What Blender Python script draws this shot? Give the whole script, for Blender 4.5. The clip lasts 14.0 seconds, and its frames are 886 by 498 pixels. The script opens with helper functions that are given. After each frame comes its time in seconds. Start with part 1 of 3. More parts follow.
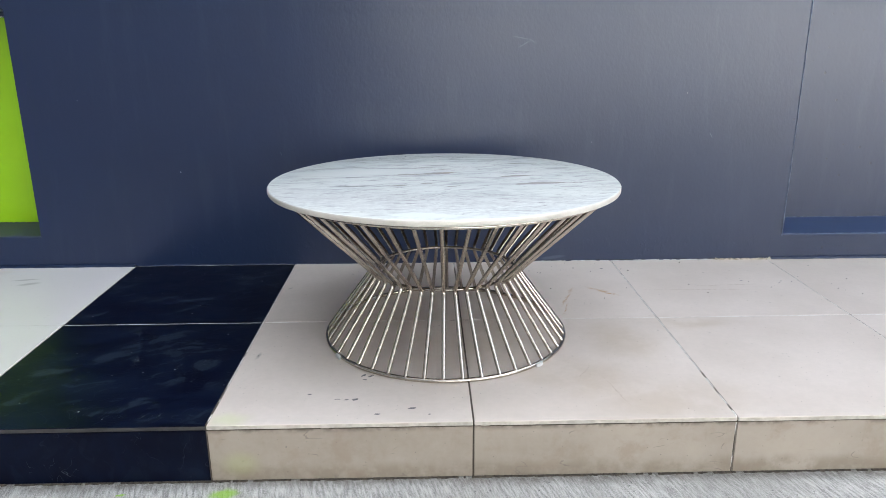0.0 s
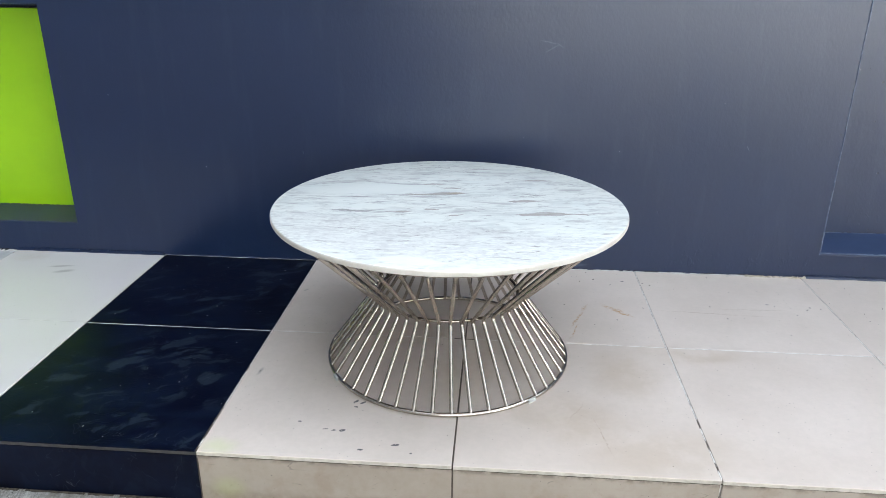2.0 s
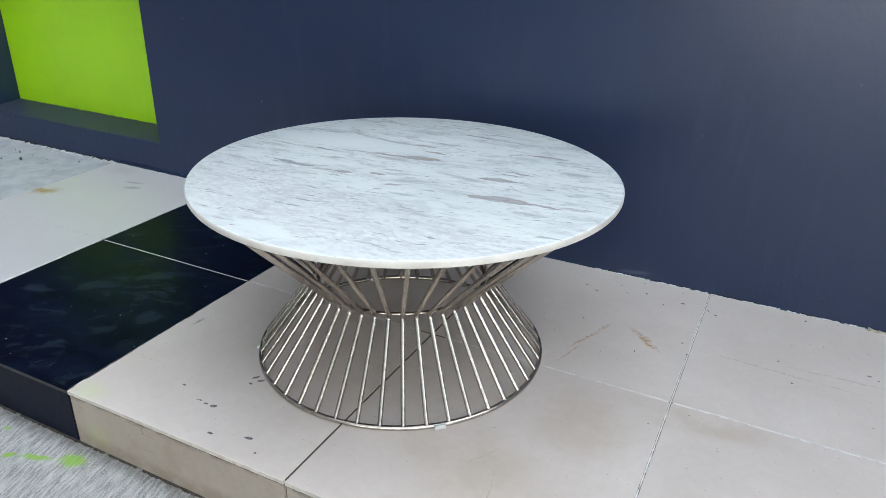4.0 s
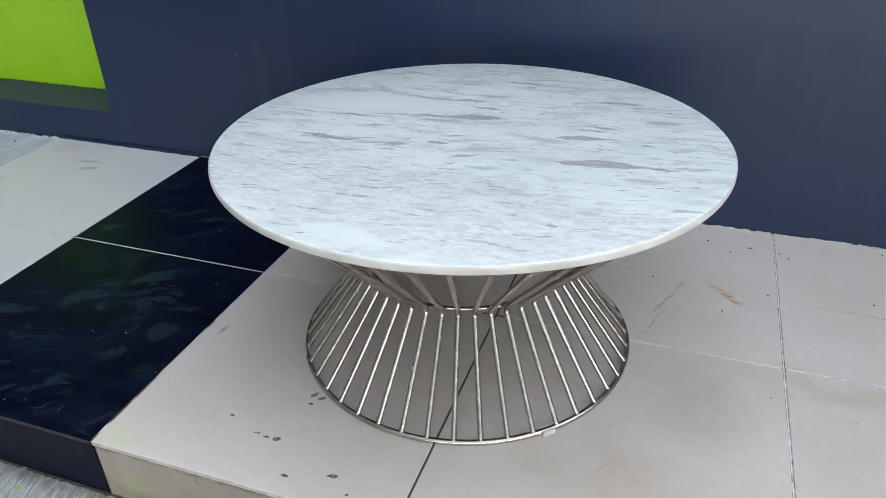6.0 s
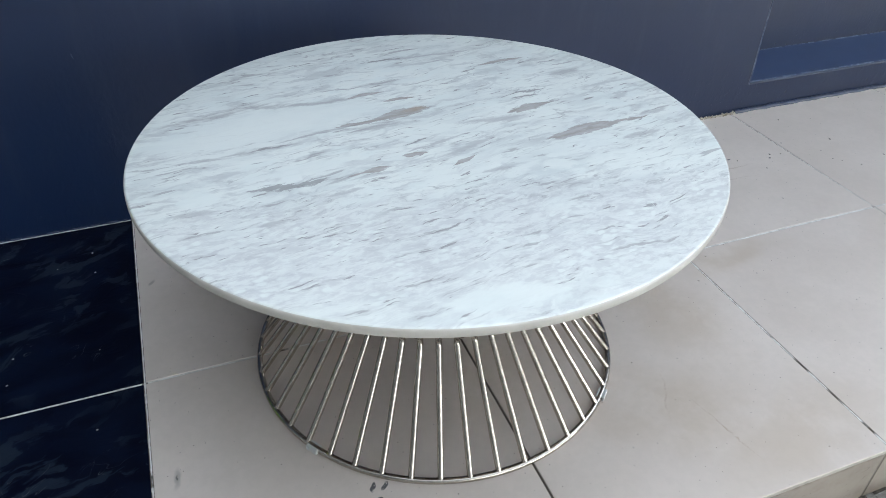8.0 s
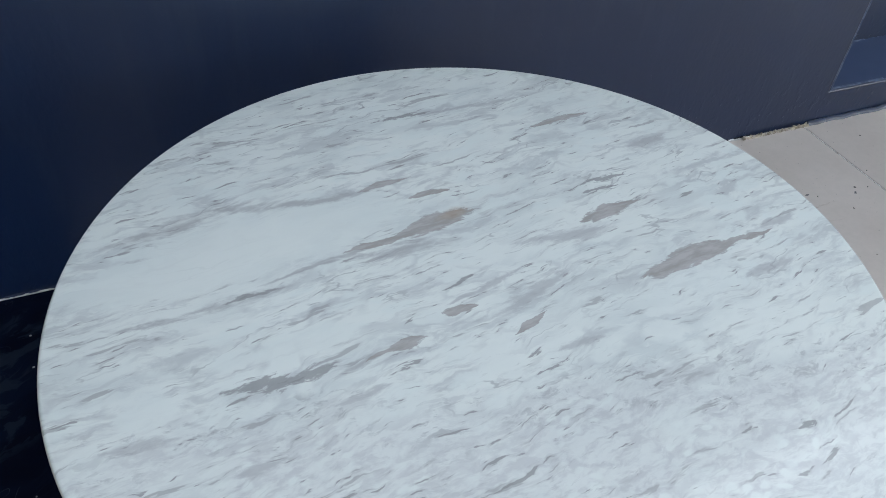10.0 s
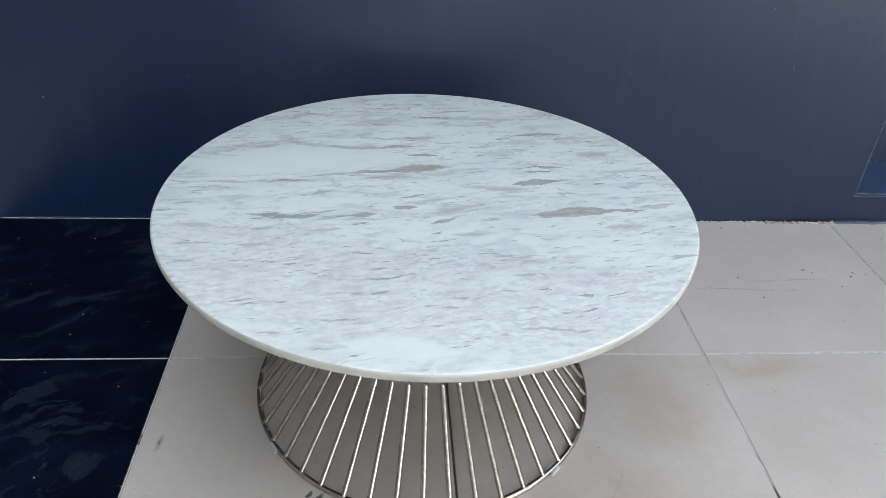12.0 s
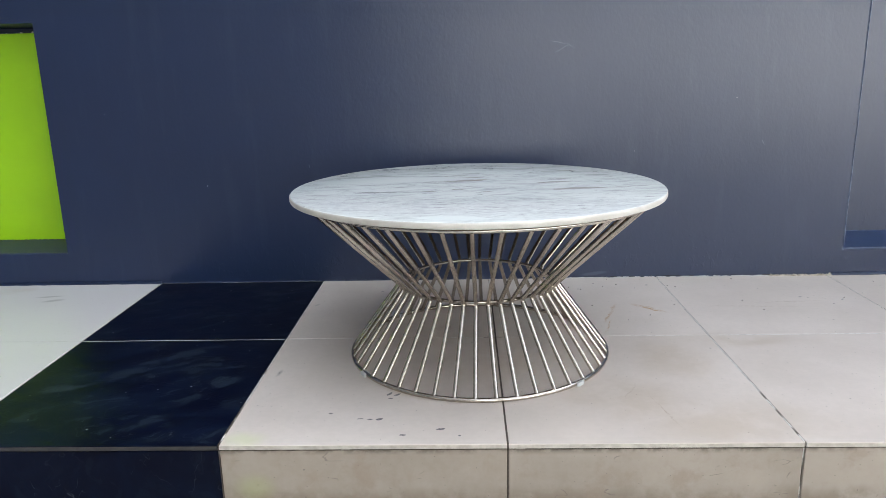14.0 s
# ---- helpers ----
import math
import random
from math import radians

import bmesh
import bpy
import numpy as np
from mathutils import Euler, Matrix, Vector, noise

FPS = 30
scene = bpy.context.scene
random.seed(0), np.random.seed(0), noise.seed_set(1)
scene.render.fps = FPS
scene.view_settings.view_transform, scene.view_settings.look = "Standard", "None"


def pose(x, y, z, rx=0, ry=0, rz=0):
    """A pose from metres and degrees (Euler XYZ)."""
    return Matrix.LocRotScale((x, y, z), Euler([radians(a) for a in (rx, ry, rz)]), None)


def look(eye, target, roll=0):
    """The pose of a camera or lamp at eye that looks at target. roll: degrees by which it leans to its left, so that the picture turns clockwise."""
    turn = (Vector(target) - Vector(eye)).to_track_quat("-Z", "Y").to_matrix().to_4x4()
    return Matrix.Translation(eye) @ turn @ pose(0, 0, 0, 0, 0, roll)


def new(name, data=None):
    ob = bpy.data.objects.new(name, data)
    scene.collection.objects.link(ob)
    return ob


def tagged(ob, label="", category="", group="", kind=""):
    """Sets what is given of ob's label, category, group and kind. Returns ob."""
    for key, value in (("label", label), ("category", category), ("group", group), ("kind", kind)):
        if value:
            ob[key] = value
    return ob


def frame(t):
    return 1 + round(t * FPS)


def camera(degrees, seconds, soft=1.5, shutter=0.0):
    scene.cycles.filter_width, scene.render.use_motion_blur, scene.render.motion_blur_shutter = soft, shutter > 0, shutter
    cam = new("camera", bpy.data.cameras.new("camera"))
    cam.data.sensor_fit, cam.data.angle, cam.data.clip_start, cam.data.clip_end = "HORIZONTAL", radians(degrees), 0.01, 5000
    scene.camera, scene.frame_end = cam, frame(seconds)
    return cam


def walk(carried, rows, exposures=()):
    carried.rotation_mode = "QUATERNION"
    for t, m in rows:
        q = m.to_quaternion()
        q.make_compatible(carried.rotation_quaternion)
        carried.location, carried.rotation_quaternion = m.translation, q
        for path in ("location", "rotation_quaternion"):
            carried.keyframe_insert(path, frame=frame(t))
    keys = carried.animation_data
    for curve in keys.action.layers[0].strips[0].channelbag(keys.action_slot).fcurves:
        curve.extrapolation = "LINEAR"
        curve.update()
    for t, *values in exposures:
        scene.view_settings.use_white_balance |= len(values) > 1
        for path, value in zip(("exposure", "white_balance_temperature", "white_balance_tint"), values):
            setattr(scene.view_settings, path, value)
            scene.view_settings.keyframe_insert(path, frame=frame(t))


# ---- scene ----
cam = camera(62.8, 14.0, soft=0.5)
PATH = [
    (0, (-0.099, -1.454, 0.984), (-0.057, 0.462, 0.412), -0.3),
    (0.5, (-0.144, -1.459, 1.102), (-0.09, 0.44, 0.476), -0.1),
    (1, (-0.143, -1.476, 1.222), (-0.096, 0.404, 0.542), -0.0),
    (1.5, (-0.115, -1.495, 1.259), (-0.129, 0.374, 0.548), -0.2),
    (2, (0.079, -1.355, 1.206), (-0.063, 0.501, 0.475), 0.4),
    (2.5, (0.313, -1.283, 1.172), (-0.001, 0.547, 0.428), 1.2),
    (3, (0.54, -1.21, 1.175), (0.032, 0.57, 0.417), 1.7),
    (3.2, (0.617, -1.12, 1.148), (0.05, 0.645, 0.397), 1.7),
    (4.25, (0.73, -0.73, 1.118), (-0.11, 0.84, 0.238), 1.2),
    (5.3, (0.607, -0.47, 1.069), (-0.253, 1.031, 0.066), 0.5),
    (5.5, (0.57, -0.515, 1.084), (-0.24, 1.006, 0.069), 0.3),
    (6, (0.345, -0.692, 1.11), (-0.243, 0.926, 0.091), -1.3),
    (6.5, (0.101, -0.679, 1.116), (-0.164, 1.021, 0.096), -1.0),
    (7, (-0.1, -0.666, 1.124), (0.01, 1.044, 0.092), 0.0),
    (7.5, (-0.332, -0.629, 1.145), (0.101, 0.998, 0.066), 0.9),
    (8, (-0.434, -0.471, 1.161), (0.162, 1.023, -0.028), 1.2),
    (8.5, (-0.484, -0.238, 1.193), (0.214, 1.115, -0.104), 0.7),
    (9, (-0.461, -0.023, 1.173), (0.28, 1.23, -0.199), 1.7),
    (9.2, (-0.431, 0.016, 1.171), (0.28, 1.243, -0.239), 2.5),
    (10.25, (-0.312, -0.01, 1.207), (0.208, 1.36, -0.13), 3.3),
    (11.3, (-0.217, -0.274, 1.205), (0.061, 1.263, -0.044), 4.0),
    (11.5, (-0.202, -0.355, 1.214), (0.038, 1.221, 0.006), 4.1),
    (12, (-0.126, -0.61, 1.252), (0.025, 1.042, 0.135), 3.1),
    (12.5, (-0.126, -0.846, 1.235), (-0.046, 0.904, 0.271), 1.7),
    (13, (-0.118, -1.026, 1.135), (-0.082, 0.814, 0.353), 0.5),
    (13.2, (-0.097, -1.114, 1.057), (-0.082, 0.758, 0.353), -0.0),
    (13.5, (-0.084, -1.224, 0.989), (-0.086, 0.677, 0.368), -0.6),
    (14, (-0.078, -1.346, 0.899), (-0.144, 0.591, 0.408), -1.3),
]
EXPOSURES = [(0, 3.02, 6300, 8), (1.5, 3.03, 6250, 7), (3.0, 2.93, 6150, 6), (5.5, 2.60, 6000, 5), (6.5, 2.66, 6050, 5), (7.5, 2.62, 6050, 5), (8.5, 2.42, 6050, 5), (9.0, 2.20, 6050, 5), (11.5, 2.37, 6050, 5), (12.5, 2.60, 6100, 5), (13, 2.74, 6100, 5), (14, 2.86, 6300, 8)]
walk(cam, [(t, look(eye, target, roll)) for t, eye, target, roll in PATH], EXPOSURES)

# ---- light ----
SUN_ELEVATION, SUN_ROTATION = radians(42), radians(20)
world = bpy.data.worlds.new("world")
scene.world = world
world.use_nodes = True
wt = world.node_tree
sky = wt.nodes.new("ShaderNodeTexSky")
sky.sky_type, sky.sun_disc = "NISHITA", False
sky.sun_elevation, sky.sun_rotation = SUN_ELEVATION, SUN_ROTATION
sky.air_density, sky.dust_density, sky.ozone_density = 1.0, 4.0, 1.0
haze = wt.nodes.new("ShaderNodeHueSaturation")
haze.inputs["Saturation"].default_value = 0.32
wt.links.new(sky.outputs[0], haze.inputs["Color"])
wt.links.new(haze.outputs[0], wt.nodes["Background"].inputs[0])
wt.nodes["Background"].inputs[1].default_value = 0.15

sun = new("sun", bpy.data.lights.new("sun", "SUN"))
sun.data.energy, sun.data.angle, sun.data.color = 3.0, radians(0.6), (1.0, 0.97, 0.92)
sun.matrix_world = look((0, 0, 0), (-math.sin(SUN_ROTATION) * math.cos(SUN_ELEVATION), -math.cos(SUN_ROTATION) * math.cos(SUN_ELEVATION), -math.sin(SUN_ELEVATION)))


# ---- materials ----
class Graph:
    """A node material, built node by node; sockets are linked, values are set."""

    def __init__(self, name):
        self.mat = bpy.data.materials.new(name)
        self.mat.use_nodes = True
        self.tree = self.mat.node_tree
        self.bsdf = self.tree.nodes["Principled BSDF"]

    def put(self, socket, value):
        if isinstance(value, bpy.types.NodeSocket):
            self.tree.links.new(value, socket)
        elif isinstance(value, (tuple, list)) and len(value) == 3 and socket.type == "RGBA":
            socket.default_value = (*value, 1.0)
        else:
            socket.default_value = value

    def node(self, kind, ins=None, out=0, **attrs):
        n = self.tree.nodes.new("ShaderNode" + kind)
        for key, value in attrs.items():
            setattr(n, key, value)
        for key, value in (ins or {}).items():
            self.put(n.inputs[key], value)
        return n.outputs[out]

    def math(self, op, a, b=0.0, c=0.0, clamp=False):
        return self.node("Math", {0: a, 1: b, 2: c}, operation=op, use_clamp=clamp)

    def mix(self, fac, a, b):
        return self.node("Mix", {0: fac, 6: a, 7: b}, out=2, data_type="RGBA")

    def ramp(self, x, low, high, a=0.0, b=1.0):
        return self.node("MapRange", {0: x, 1: low, 2: high, 3: a, 4: b}, interpolation_type="SMOOTHSTEP")

    def place(self):
        return self.node("NewGeometry")

    def local(self):
        return self.node("TexCoord", out=3)

    def mapped(self, vec, loc=(0, 0, 0), rot=(0, 0, 0), scale=(1, 1, 1)):
        return self.node("Mapping", {0: vec, 1: loc, 2: [radians(a) for a in rot], 3: scale})

    def noise(self, vec, scale, detail=4.0, rough=0.55, distort=0.0, out=0):
        return self.node("TexNoise", {"Vector": vec, "Scale": scale, "Detail": detail, "Roughness": rough, "Distortion": distort}, out=out)

    def blob(self, vec, x, y, long, wide, angle=0.0, soft=0.35):
        """1 inside an ellipse in the x, y plane of vec, 0 outside, with a soft edge."""
        moved = self.node("VectorMath", {0: vec, 1: (x, y, 0)}, operation="SUBTRACT")
        turned = self.mapped(moved, rot=(0, 0, -angle), scale=(1, 1, 1))
        flat = self.node("VectorMath", {0: turned, 1: (2 / long, 2 / wide, 0)}, operation="MULTIPLY")
        far = self.node("VectorMath", {0: flat}, out=1, operation="LENGTH")
        return self.ramp(far, 1 + soft, 1 - soft)

    def most(self, masks):
        total = masks[0]
        for m in masks[1:]:
            total = self.math("MAXIMUM", total, m)
        return total

    def specks(self, vec, scale, radius, share):
        """Sparse round specks: radius in metres, share of the cells that hold one."""
        n = self.tree.nodes.new("ShaderNodeTexVoronoi")
        n.voronoi_dimensions = "2D"
        self.put(n.inputs["Vector"], vec)
        self.put(n.inputs["Scale"], scale)
        pick = self.node("SeparateColor", {0: n.outputs["Color"]})
        size = self.node("SeparateColor", {0: n.outputs["Color"]}, out=1)
        near = self.math("DIVIDE", n.outputs["Distance"], self.math("MULTIPLY_ADD", size, 0.8, 0.4))
        return self.math("MULTIPLY", self.ramp(near, radius * scale * 1.3, radius * scale * 0.8), self.math("LESS_THAN", pick, share))

    def jitter(self, vec, scale, amount, detail=3.0):
        """vec, pushed about by noise."""
        push = self.node("VectorMath", {0: self.noise(vec, scale, detail, out=1), 1: (0.5, 0.5, 0.5)}, operation="SUBTRACT")
        return self.node("VectorMath", {0: push, 1: (amount, amount, amount), 2: vec}, operation="MULTIPLY_ADD")

    def finish(self, color, rough, bump=None, strength=0.2, distance=0.01, metal=0.0, spec=0.5):
        self.put(self.bsdf.inputs["Base Color"], color)
        self.put(self.bsdf.inputs["Roughness"], rough)
        self.put(self.bsdf.inputs["Metallic"], metal)
        self.put(self.bsdf.inputs["Specular IOR Level"], spec)
        if bump is not None:
            self.put(self.bsdf.inputs["Normal"], self.node("Bump", {"Height": bump, "Strength": strength, "Distance": distance}))
        return self.mat


def wall_paint():
    g = Graph("navy_wall_paint")
    p = g.place()
    broad = g.noise(p, 2.2, 4.0)
    streak = g.noise(g.mapped(p, scale=(9, 9, 1.2)), 2.0, 4.0, 0.6)
    color = g.mix(g.ramp(broad, 0.1, 0.9), (0.0055, 0.0145, 0.048), (0.0070, 0.0178, 0.055))
    color = g.mix(g.math("MULTIPLY", g.ramp(streak, 0.52, 0.72), 0.10), color, (0.050, 0.062, 0.095))
    wall = g.mapped(p, rot=(90, 0, 0))      # x along the wall, -z up
    height = g.node("SeparateXYZ", {0: p}, out=2)
    low = g.ramp(g.math("ADD", height, g.math("MULTIPLY", g.noise(p, 4.0, 2.0), 0.25)), 0.55, 0.30)
    # pocks and dried paint beads, thickest near the floor
    beads = g.specks(g.jitter(wall, 90.0, 0.006), 34.0, 0.0030, 0.30)
    beads = g.math("MULTIPLY", beads, g.math("MULTIPLY", low, 0.85))
    inset = g.ramp(g.node("SeparateXYZ", {0: p}), 1.21, 1.25)
    dents = g.math("MULTIPLY", inset, g.specks(g.jitter(wall, 120.0, 0.005), 17.0, 0.0040, 0.22))
    white = g.specks(g.jitter(wall, 300.0, 0.001), 6.0, 0.0016, 0.05)
    color = g.mix(g.math("MULTIPLY", white, 0.6), color, (0.42, 0.44, 0.48))
    color = g.mix(g.math("MULTIPLY", dents, 0.6), color, (0.006, 0.009, 0.020))
    scuff = g.most([g.blob(g.jitter(wall, 60.0, 0.006), x, -z, a, b, c, 0.4) for x, z, a, b, c in (
        (-0.626, 0.565, 0.012, 0.003, 78), (0.377, 0.160, 0.085, 0.012, -6), (0.235, 0.965, 0.050, 0.0022, 12), (0.25, 0.945, 0.045, 0.0022, -28), (0.275, 0.955, 0.03, 0.002, 35), (0.94, 0.62, 0.02, 0.003, 60))])
    color = g.mix(g.math("MULTIPLY", scuff, 0.22), color, (0.16, 0.20, 0.25))
    nick = g.most([g.blob(g.jitter(wall, 60.0, 0.004), x, -z, a, b, c, 0.4) for x, z, a, b, c in ((0.362, 0.523, 0.014, 0.003, 60), (0.66, 0.38, 0.012, 0.003, 70))])
    ripple = g.noise(g.mapped(p, scale=(1, 1, 0.6)), 95.0, 2.0, 0.5)
    sway = g.noise(g.mapped(p, scale=(1, 1, 0.7)), 26.0, 3.0, 0.6)
    ripple = g.math("MULTIPLY_ADD", sway, 0.9, ripple)
    drips = g.math("MULTIPLY", g.ramp(g.noise(g.mapped(g.jitter(p, 30.0, 0.02), scale=(1, 1, 0.55)), 38.0, 3.0, 0.6), 0.56, 0.66), low)
    beads = g.math("MAXIMUM", beads, g.math("MULTIPLY", drips, 0.7))
    rise = g.math("SUBTRACT", g.math("ADD", g.math("MULTIPLY", ripple, 0.36), g.math("MULTIPLY", beads, 0.45)), g.math("MULTIPLY", g.math("MAXIMUM", dents, nick), 0.6))
    rough = g.ramp(g.noise(p, 30.0, 4.0, 0.6), 0.2, 0.8, 0.283, 0.315)
    return g.finish(color, rough, rise, 0.30, 0.004, spec=0.56)


def green_paint():
    g = Graph("lime_green_paint")
    p = g.place()
    color = g.mix(g.ramp(g.noise(p, 3.0, 3.0), 0.3, 0.7), (0.275, 0.520, 0.002), (0.31, 0.575, 0.003))
    dots = g.ramp(g.node("TexVoronoi", {"Vector": p, "Scale": 14.0}), 0.05, 0.02)
    height = g.math("ADD", g.math("MULTIPLY", g.noise(p, 90.0, 3.0), 0.2), dots)
    return g.finish(color, 0.42, height, 0.15, 0.003)


def beige_tile(name, dull):
    """Porcelain floor tile; dull: the stained upright face of the step, with a darker base colour."""
    g = Graph(name)
    p = g.place()
    shift = g.node("ObjectInfo", out=5)
    cloud = g.noise(g.node("VectorMath", {0: p, 1: shift}, operation="ADD"), 3.5, 4.0, 0.55)
    grain = g.noise(p, 65.0, 3.0, 0.6)
    # the step face's base is about half as bright as the floor's
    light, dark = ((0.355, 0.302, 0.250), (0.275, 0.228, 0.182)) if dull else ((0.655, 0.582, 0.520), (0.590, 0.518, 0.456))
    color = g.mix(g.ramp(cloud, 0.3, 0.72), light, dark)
    color = g.mix(g.math("MULTIPLY", g.ramp(grain, 0.35, 0.65), 0.10), color, (0.42, 0.38, 0.33))
    color = g.mix(g.math("MULTIPLY", shift, 0.06), color, (0.50, 0.47, 0.43))
    if not dull:
        # the tiles past the black column are of a whiter batch
        color = g.mix(g.ramp(g.node("SeparateXYZ", {0: p}), -1.198, -1.202, 0.0, 0.8), color, (0.60, 0.585, 0.575))
    # tiny pits and crumbs
    flat = g.mapped(p, rot=(90, 0, 0)) if dull else p
    pits = g.specks(g.jitter(flat, 300.0, 0.0016), 14.0, 0.0017, 0.08)
    pits = g.math("MAXIMUM", pits, g.specks(g.jitter(flat, 400.0, 0.0008), 45.0, 0.0009, 0.22))
    color = g.mix(g.math("MULTIPLY", pits, 0.7), color, (0.13, 0.11, 0.09))
    rough = g.ramp(g.noise(p, 4.0, 1.0, 0.4), 0.3, 0.7, 0.29, 0.36)
    if dull:
        # splash line and scuffs along the step
        sep = g.node("SeparateXYZ", {0: p}, out=2)
        wavy = g.math("ADD", sep, g.math("MULTIPLY", g.noise(g.mapped(p, scale=(1, 1, 0.2)), 9.0, 4.0, 0.6), 0.05))
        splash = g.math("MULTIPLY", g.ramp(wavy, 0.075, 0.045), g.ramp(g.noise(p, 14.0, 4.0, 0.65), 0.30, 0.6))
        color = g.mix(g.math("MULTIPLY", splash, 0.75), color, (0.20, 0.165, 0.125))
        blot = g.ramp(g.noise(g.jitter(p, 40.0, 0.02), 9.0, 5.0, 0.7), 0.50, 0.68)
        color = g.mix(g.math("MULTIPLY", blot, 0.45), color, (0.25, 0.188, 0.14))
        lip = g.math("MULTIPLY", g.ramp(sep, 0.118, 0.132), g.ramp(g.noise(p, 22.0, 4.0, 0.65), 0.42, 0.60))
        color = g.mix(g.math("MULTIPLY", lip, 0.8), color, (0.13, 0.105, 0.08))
        scuff = g.noise(g.mapped(p, rot=(0, 35, 0), scale=(4, 1, 10)), 2.2, 2.0, 0.5, 0.8)
        scuff = g.math("MULTIPLY", g.ramp(g.math("ABSOLUTE", g.math("SUBTRACT", scuff, 0.5)), 0.014, 0.004), g.ramp(g.noise(p, 15.0, 2.0), 0.60, 0.66))
        color = g.mix(g.math("MULTIPLY", scuff, 0.6), color, (0.16, 0.13, 0.11))
        over = g.blob(g.mapped(p, rot=(90, 0, 0)), -0.53, -0.045, 0.07, 0.05, 0, 0.7)
        color = g.mix(g.math("MULTIPLY", over, 0.18), color, (0.38, 0.46, 0.10))
        rough = g.math("ADD", rough, 0.18)
    else:
        q = g.jitter(p, 70.0, 0.010)
        ink = g.most([g.blob(q, x, y, a, b, c, 0.12) for x, y, a, b, c in (
            (-0.266, 0.236, 0.020, 0.007, 60), (-0.247, 0.231, 0.018, 0.008, 40), (-0.262, 0.211, 0.009, 0.006, 0),
            (-0.318, 0.111, 0.013, 0.005, 0), (-0.298, 0.107, 0.014, 0.006, 0), (-0.276, 0.108, 0.016, 0.009, 30),
            (-0.141, 0.061, 0.019, 0.008, 20), (-0.389, 0.137, 0.010, 0.006, 0), (-0.219, 0.037, 0.012, 0.006, 0),
            (-0.10, 0.033, 0.007, 0.005, 0), (0.54, 1.08, 0.012, 0.007, 0), (1.0, 0.93, 0.011, 0.006, 0), (1.12, 0.90, 0.010, 0.006, 30), (-0.561, 0.363, 0.012, 0.0035, 80), (-0.611, 0.360, 0.008, 0.004, 0), (-0.372, 1.044, 0.008, 0.004, 0))])
        torn = g.ramp(g.noise(p, 260.0, 3.0), 0.32, 0.42)
        color = g.mix(g.math("MULTIPLY", g.math("MULTIPLY", ink, torn), 0.9), color, (0.045, 0.045, 0.055))
        rq = g.jitter(p, 30.0, 0.035)
        rust = g.most([g.blob(rq, x, y, a, b, c, 0.55) for x, y, a, b, c in (
            (0.478, 0.848, 0.085, 0.020, -42), (0.515, 0.812, 0.05, 0.010, -36), (0.360, 0.79, 0.15, 0.008, 68), (0.335, 0.68, 0.08, 0.006, 74))])
        spotty = g.ramp(g.noise(p, 120.0, 4.0, 0.7), 0.38, 0.60)
        color = g.mix(g.math("MULTIPLY", g.math("MULTIPLY", rust, spotty), 0.92), color, (0.40, 0.215, 0.06))
        streaks = g.most([g.blob(g.jitter(p, 25.0, 0.02), x, y, a, b, c, 0.6) for x, y, a, b, c in (
            (0.80, 0.845, 0.34, 0.005, -3), (0.355, 0.14, 0.13, 0.004, -78), (0.30, 0.235, 0.09, 0.004, 62), (0.92, 0.885, 0.22, 0.004, 2))])
        color = g.mix(g.math("MULTIPLY", g.math("MULTIPLY", streaks, spotty), 0.55), color, (0.33, 0.24, 0.17))
        # brown soil stains; the blobs beneath the table also paint in its shade
        soil_and_shade = g.most([g.blob(g.jitter(p, 6.0, 0.2), x, y, a, b, c, 0.9) for x, y, a, b, c in (
            (0.50, 0.07, 0.30, 0.18, 12), (0.69, 0.56, 0.26, 0.07, 0), (0.04, 0.47, 0.26, 0.34, 20), (0.30, 0.20, 0.30, 0.16, -20), (-0.14, 0.62, 0.24, 0.16, 0), (0.47, 0.42, 0.16, 0.24, 0), (-1.74, 0.81, 0.07, 0.04, 10), (-1.72, 1.13, 0.12, 0.06, 0))])
        color = g.mix(g.math("MULTIPLY", g.math("MULTIPLY", soil_and_shade, g.ramp(g.noise(p, 11.0, 4.0, 0.65), 0.28, 0.62, 0.35, 1.0)), 0.42), color, (0.40, 0.315, 0.215))
        smudge = g.most([g.blob(g.jitter(p, 30.0, 0.012), x, y, a, b, c, 0.6) for x, y, a, b, c in (
            (-0.571, 0.905, 0.020, 0.008, 60), (-0.561, 0.363, 0.035, 0.010, 80), (-1.50, 0.985, 0.060, 0.022, 20), (-1.535, 1.03, 0.08, 0.014, 10))])
        color = g.mix(g.math("MULTIPLY", smudge, 0.55), color, (0.23, 0.215, 0.19))
        old = g.blob(g.jitter(p, 25.0, 0.05), -1.765, 0.80, 0.10, 0.045, 8, 0.6)
        color = g.mix(g.math("MULTIPLY", old, 0.85), color, (0.40, 0.24, 0.06))
        over = g.blob(g.jitter(p, 30.0, 0.03), -0.555, 0.022, 0.07, 0.05, 0, 0.85)
        color = g.mix(g.math("MULTIPLY", over, 0.22), color, (0.50, 0.66, 0.12))
    height = g.math("MULTIPLY", g.noise(p, 5.0, 2.0), 0.6)
    height = g.math("SUBTRACT", height, g.math("MULTIPLY", pits, 0.2))
    return g.finish(color, rough, height, 0.10, 0.004, spec=0.45)


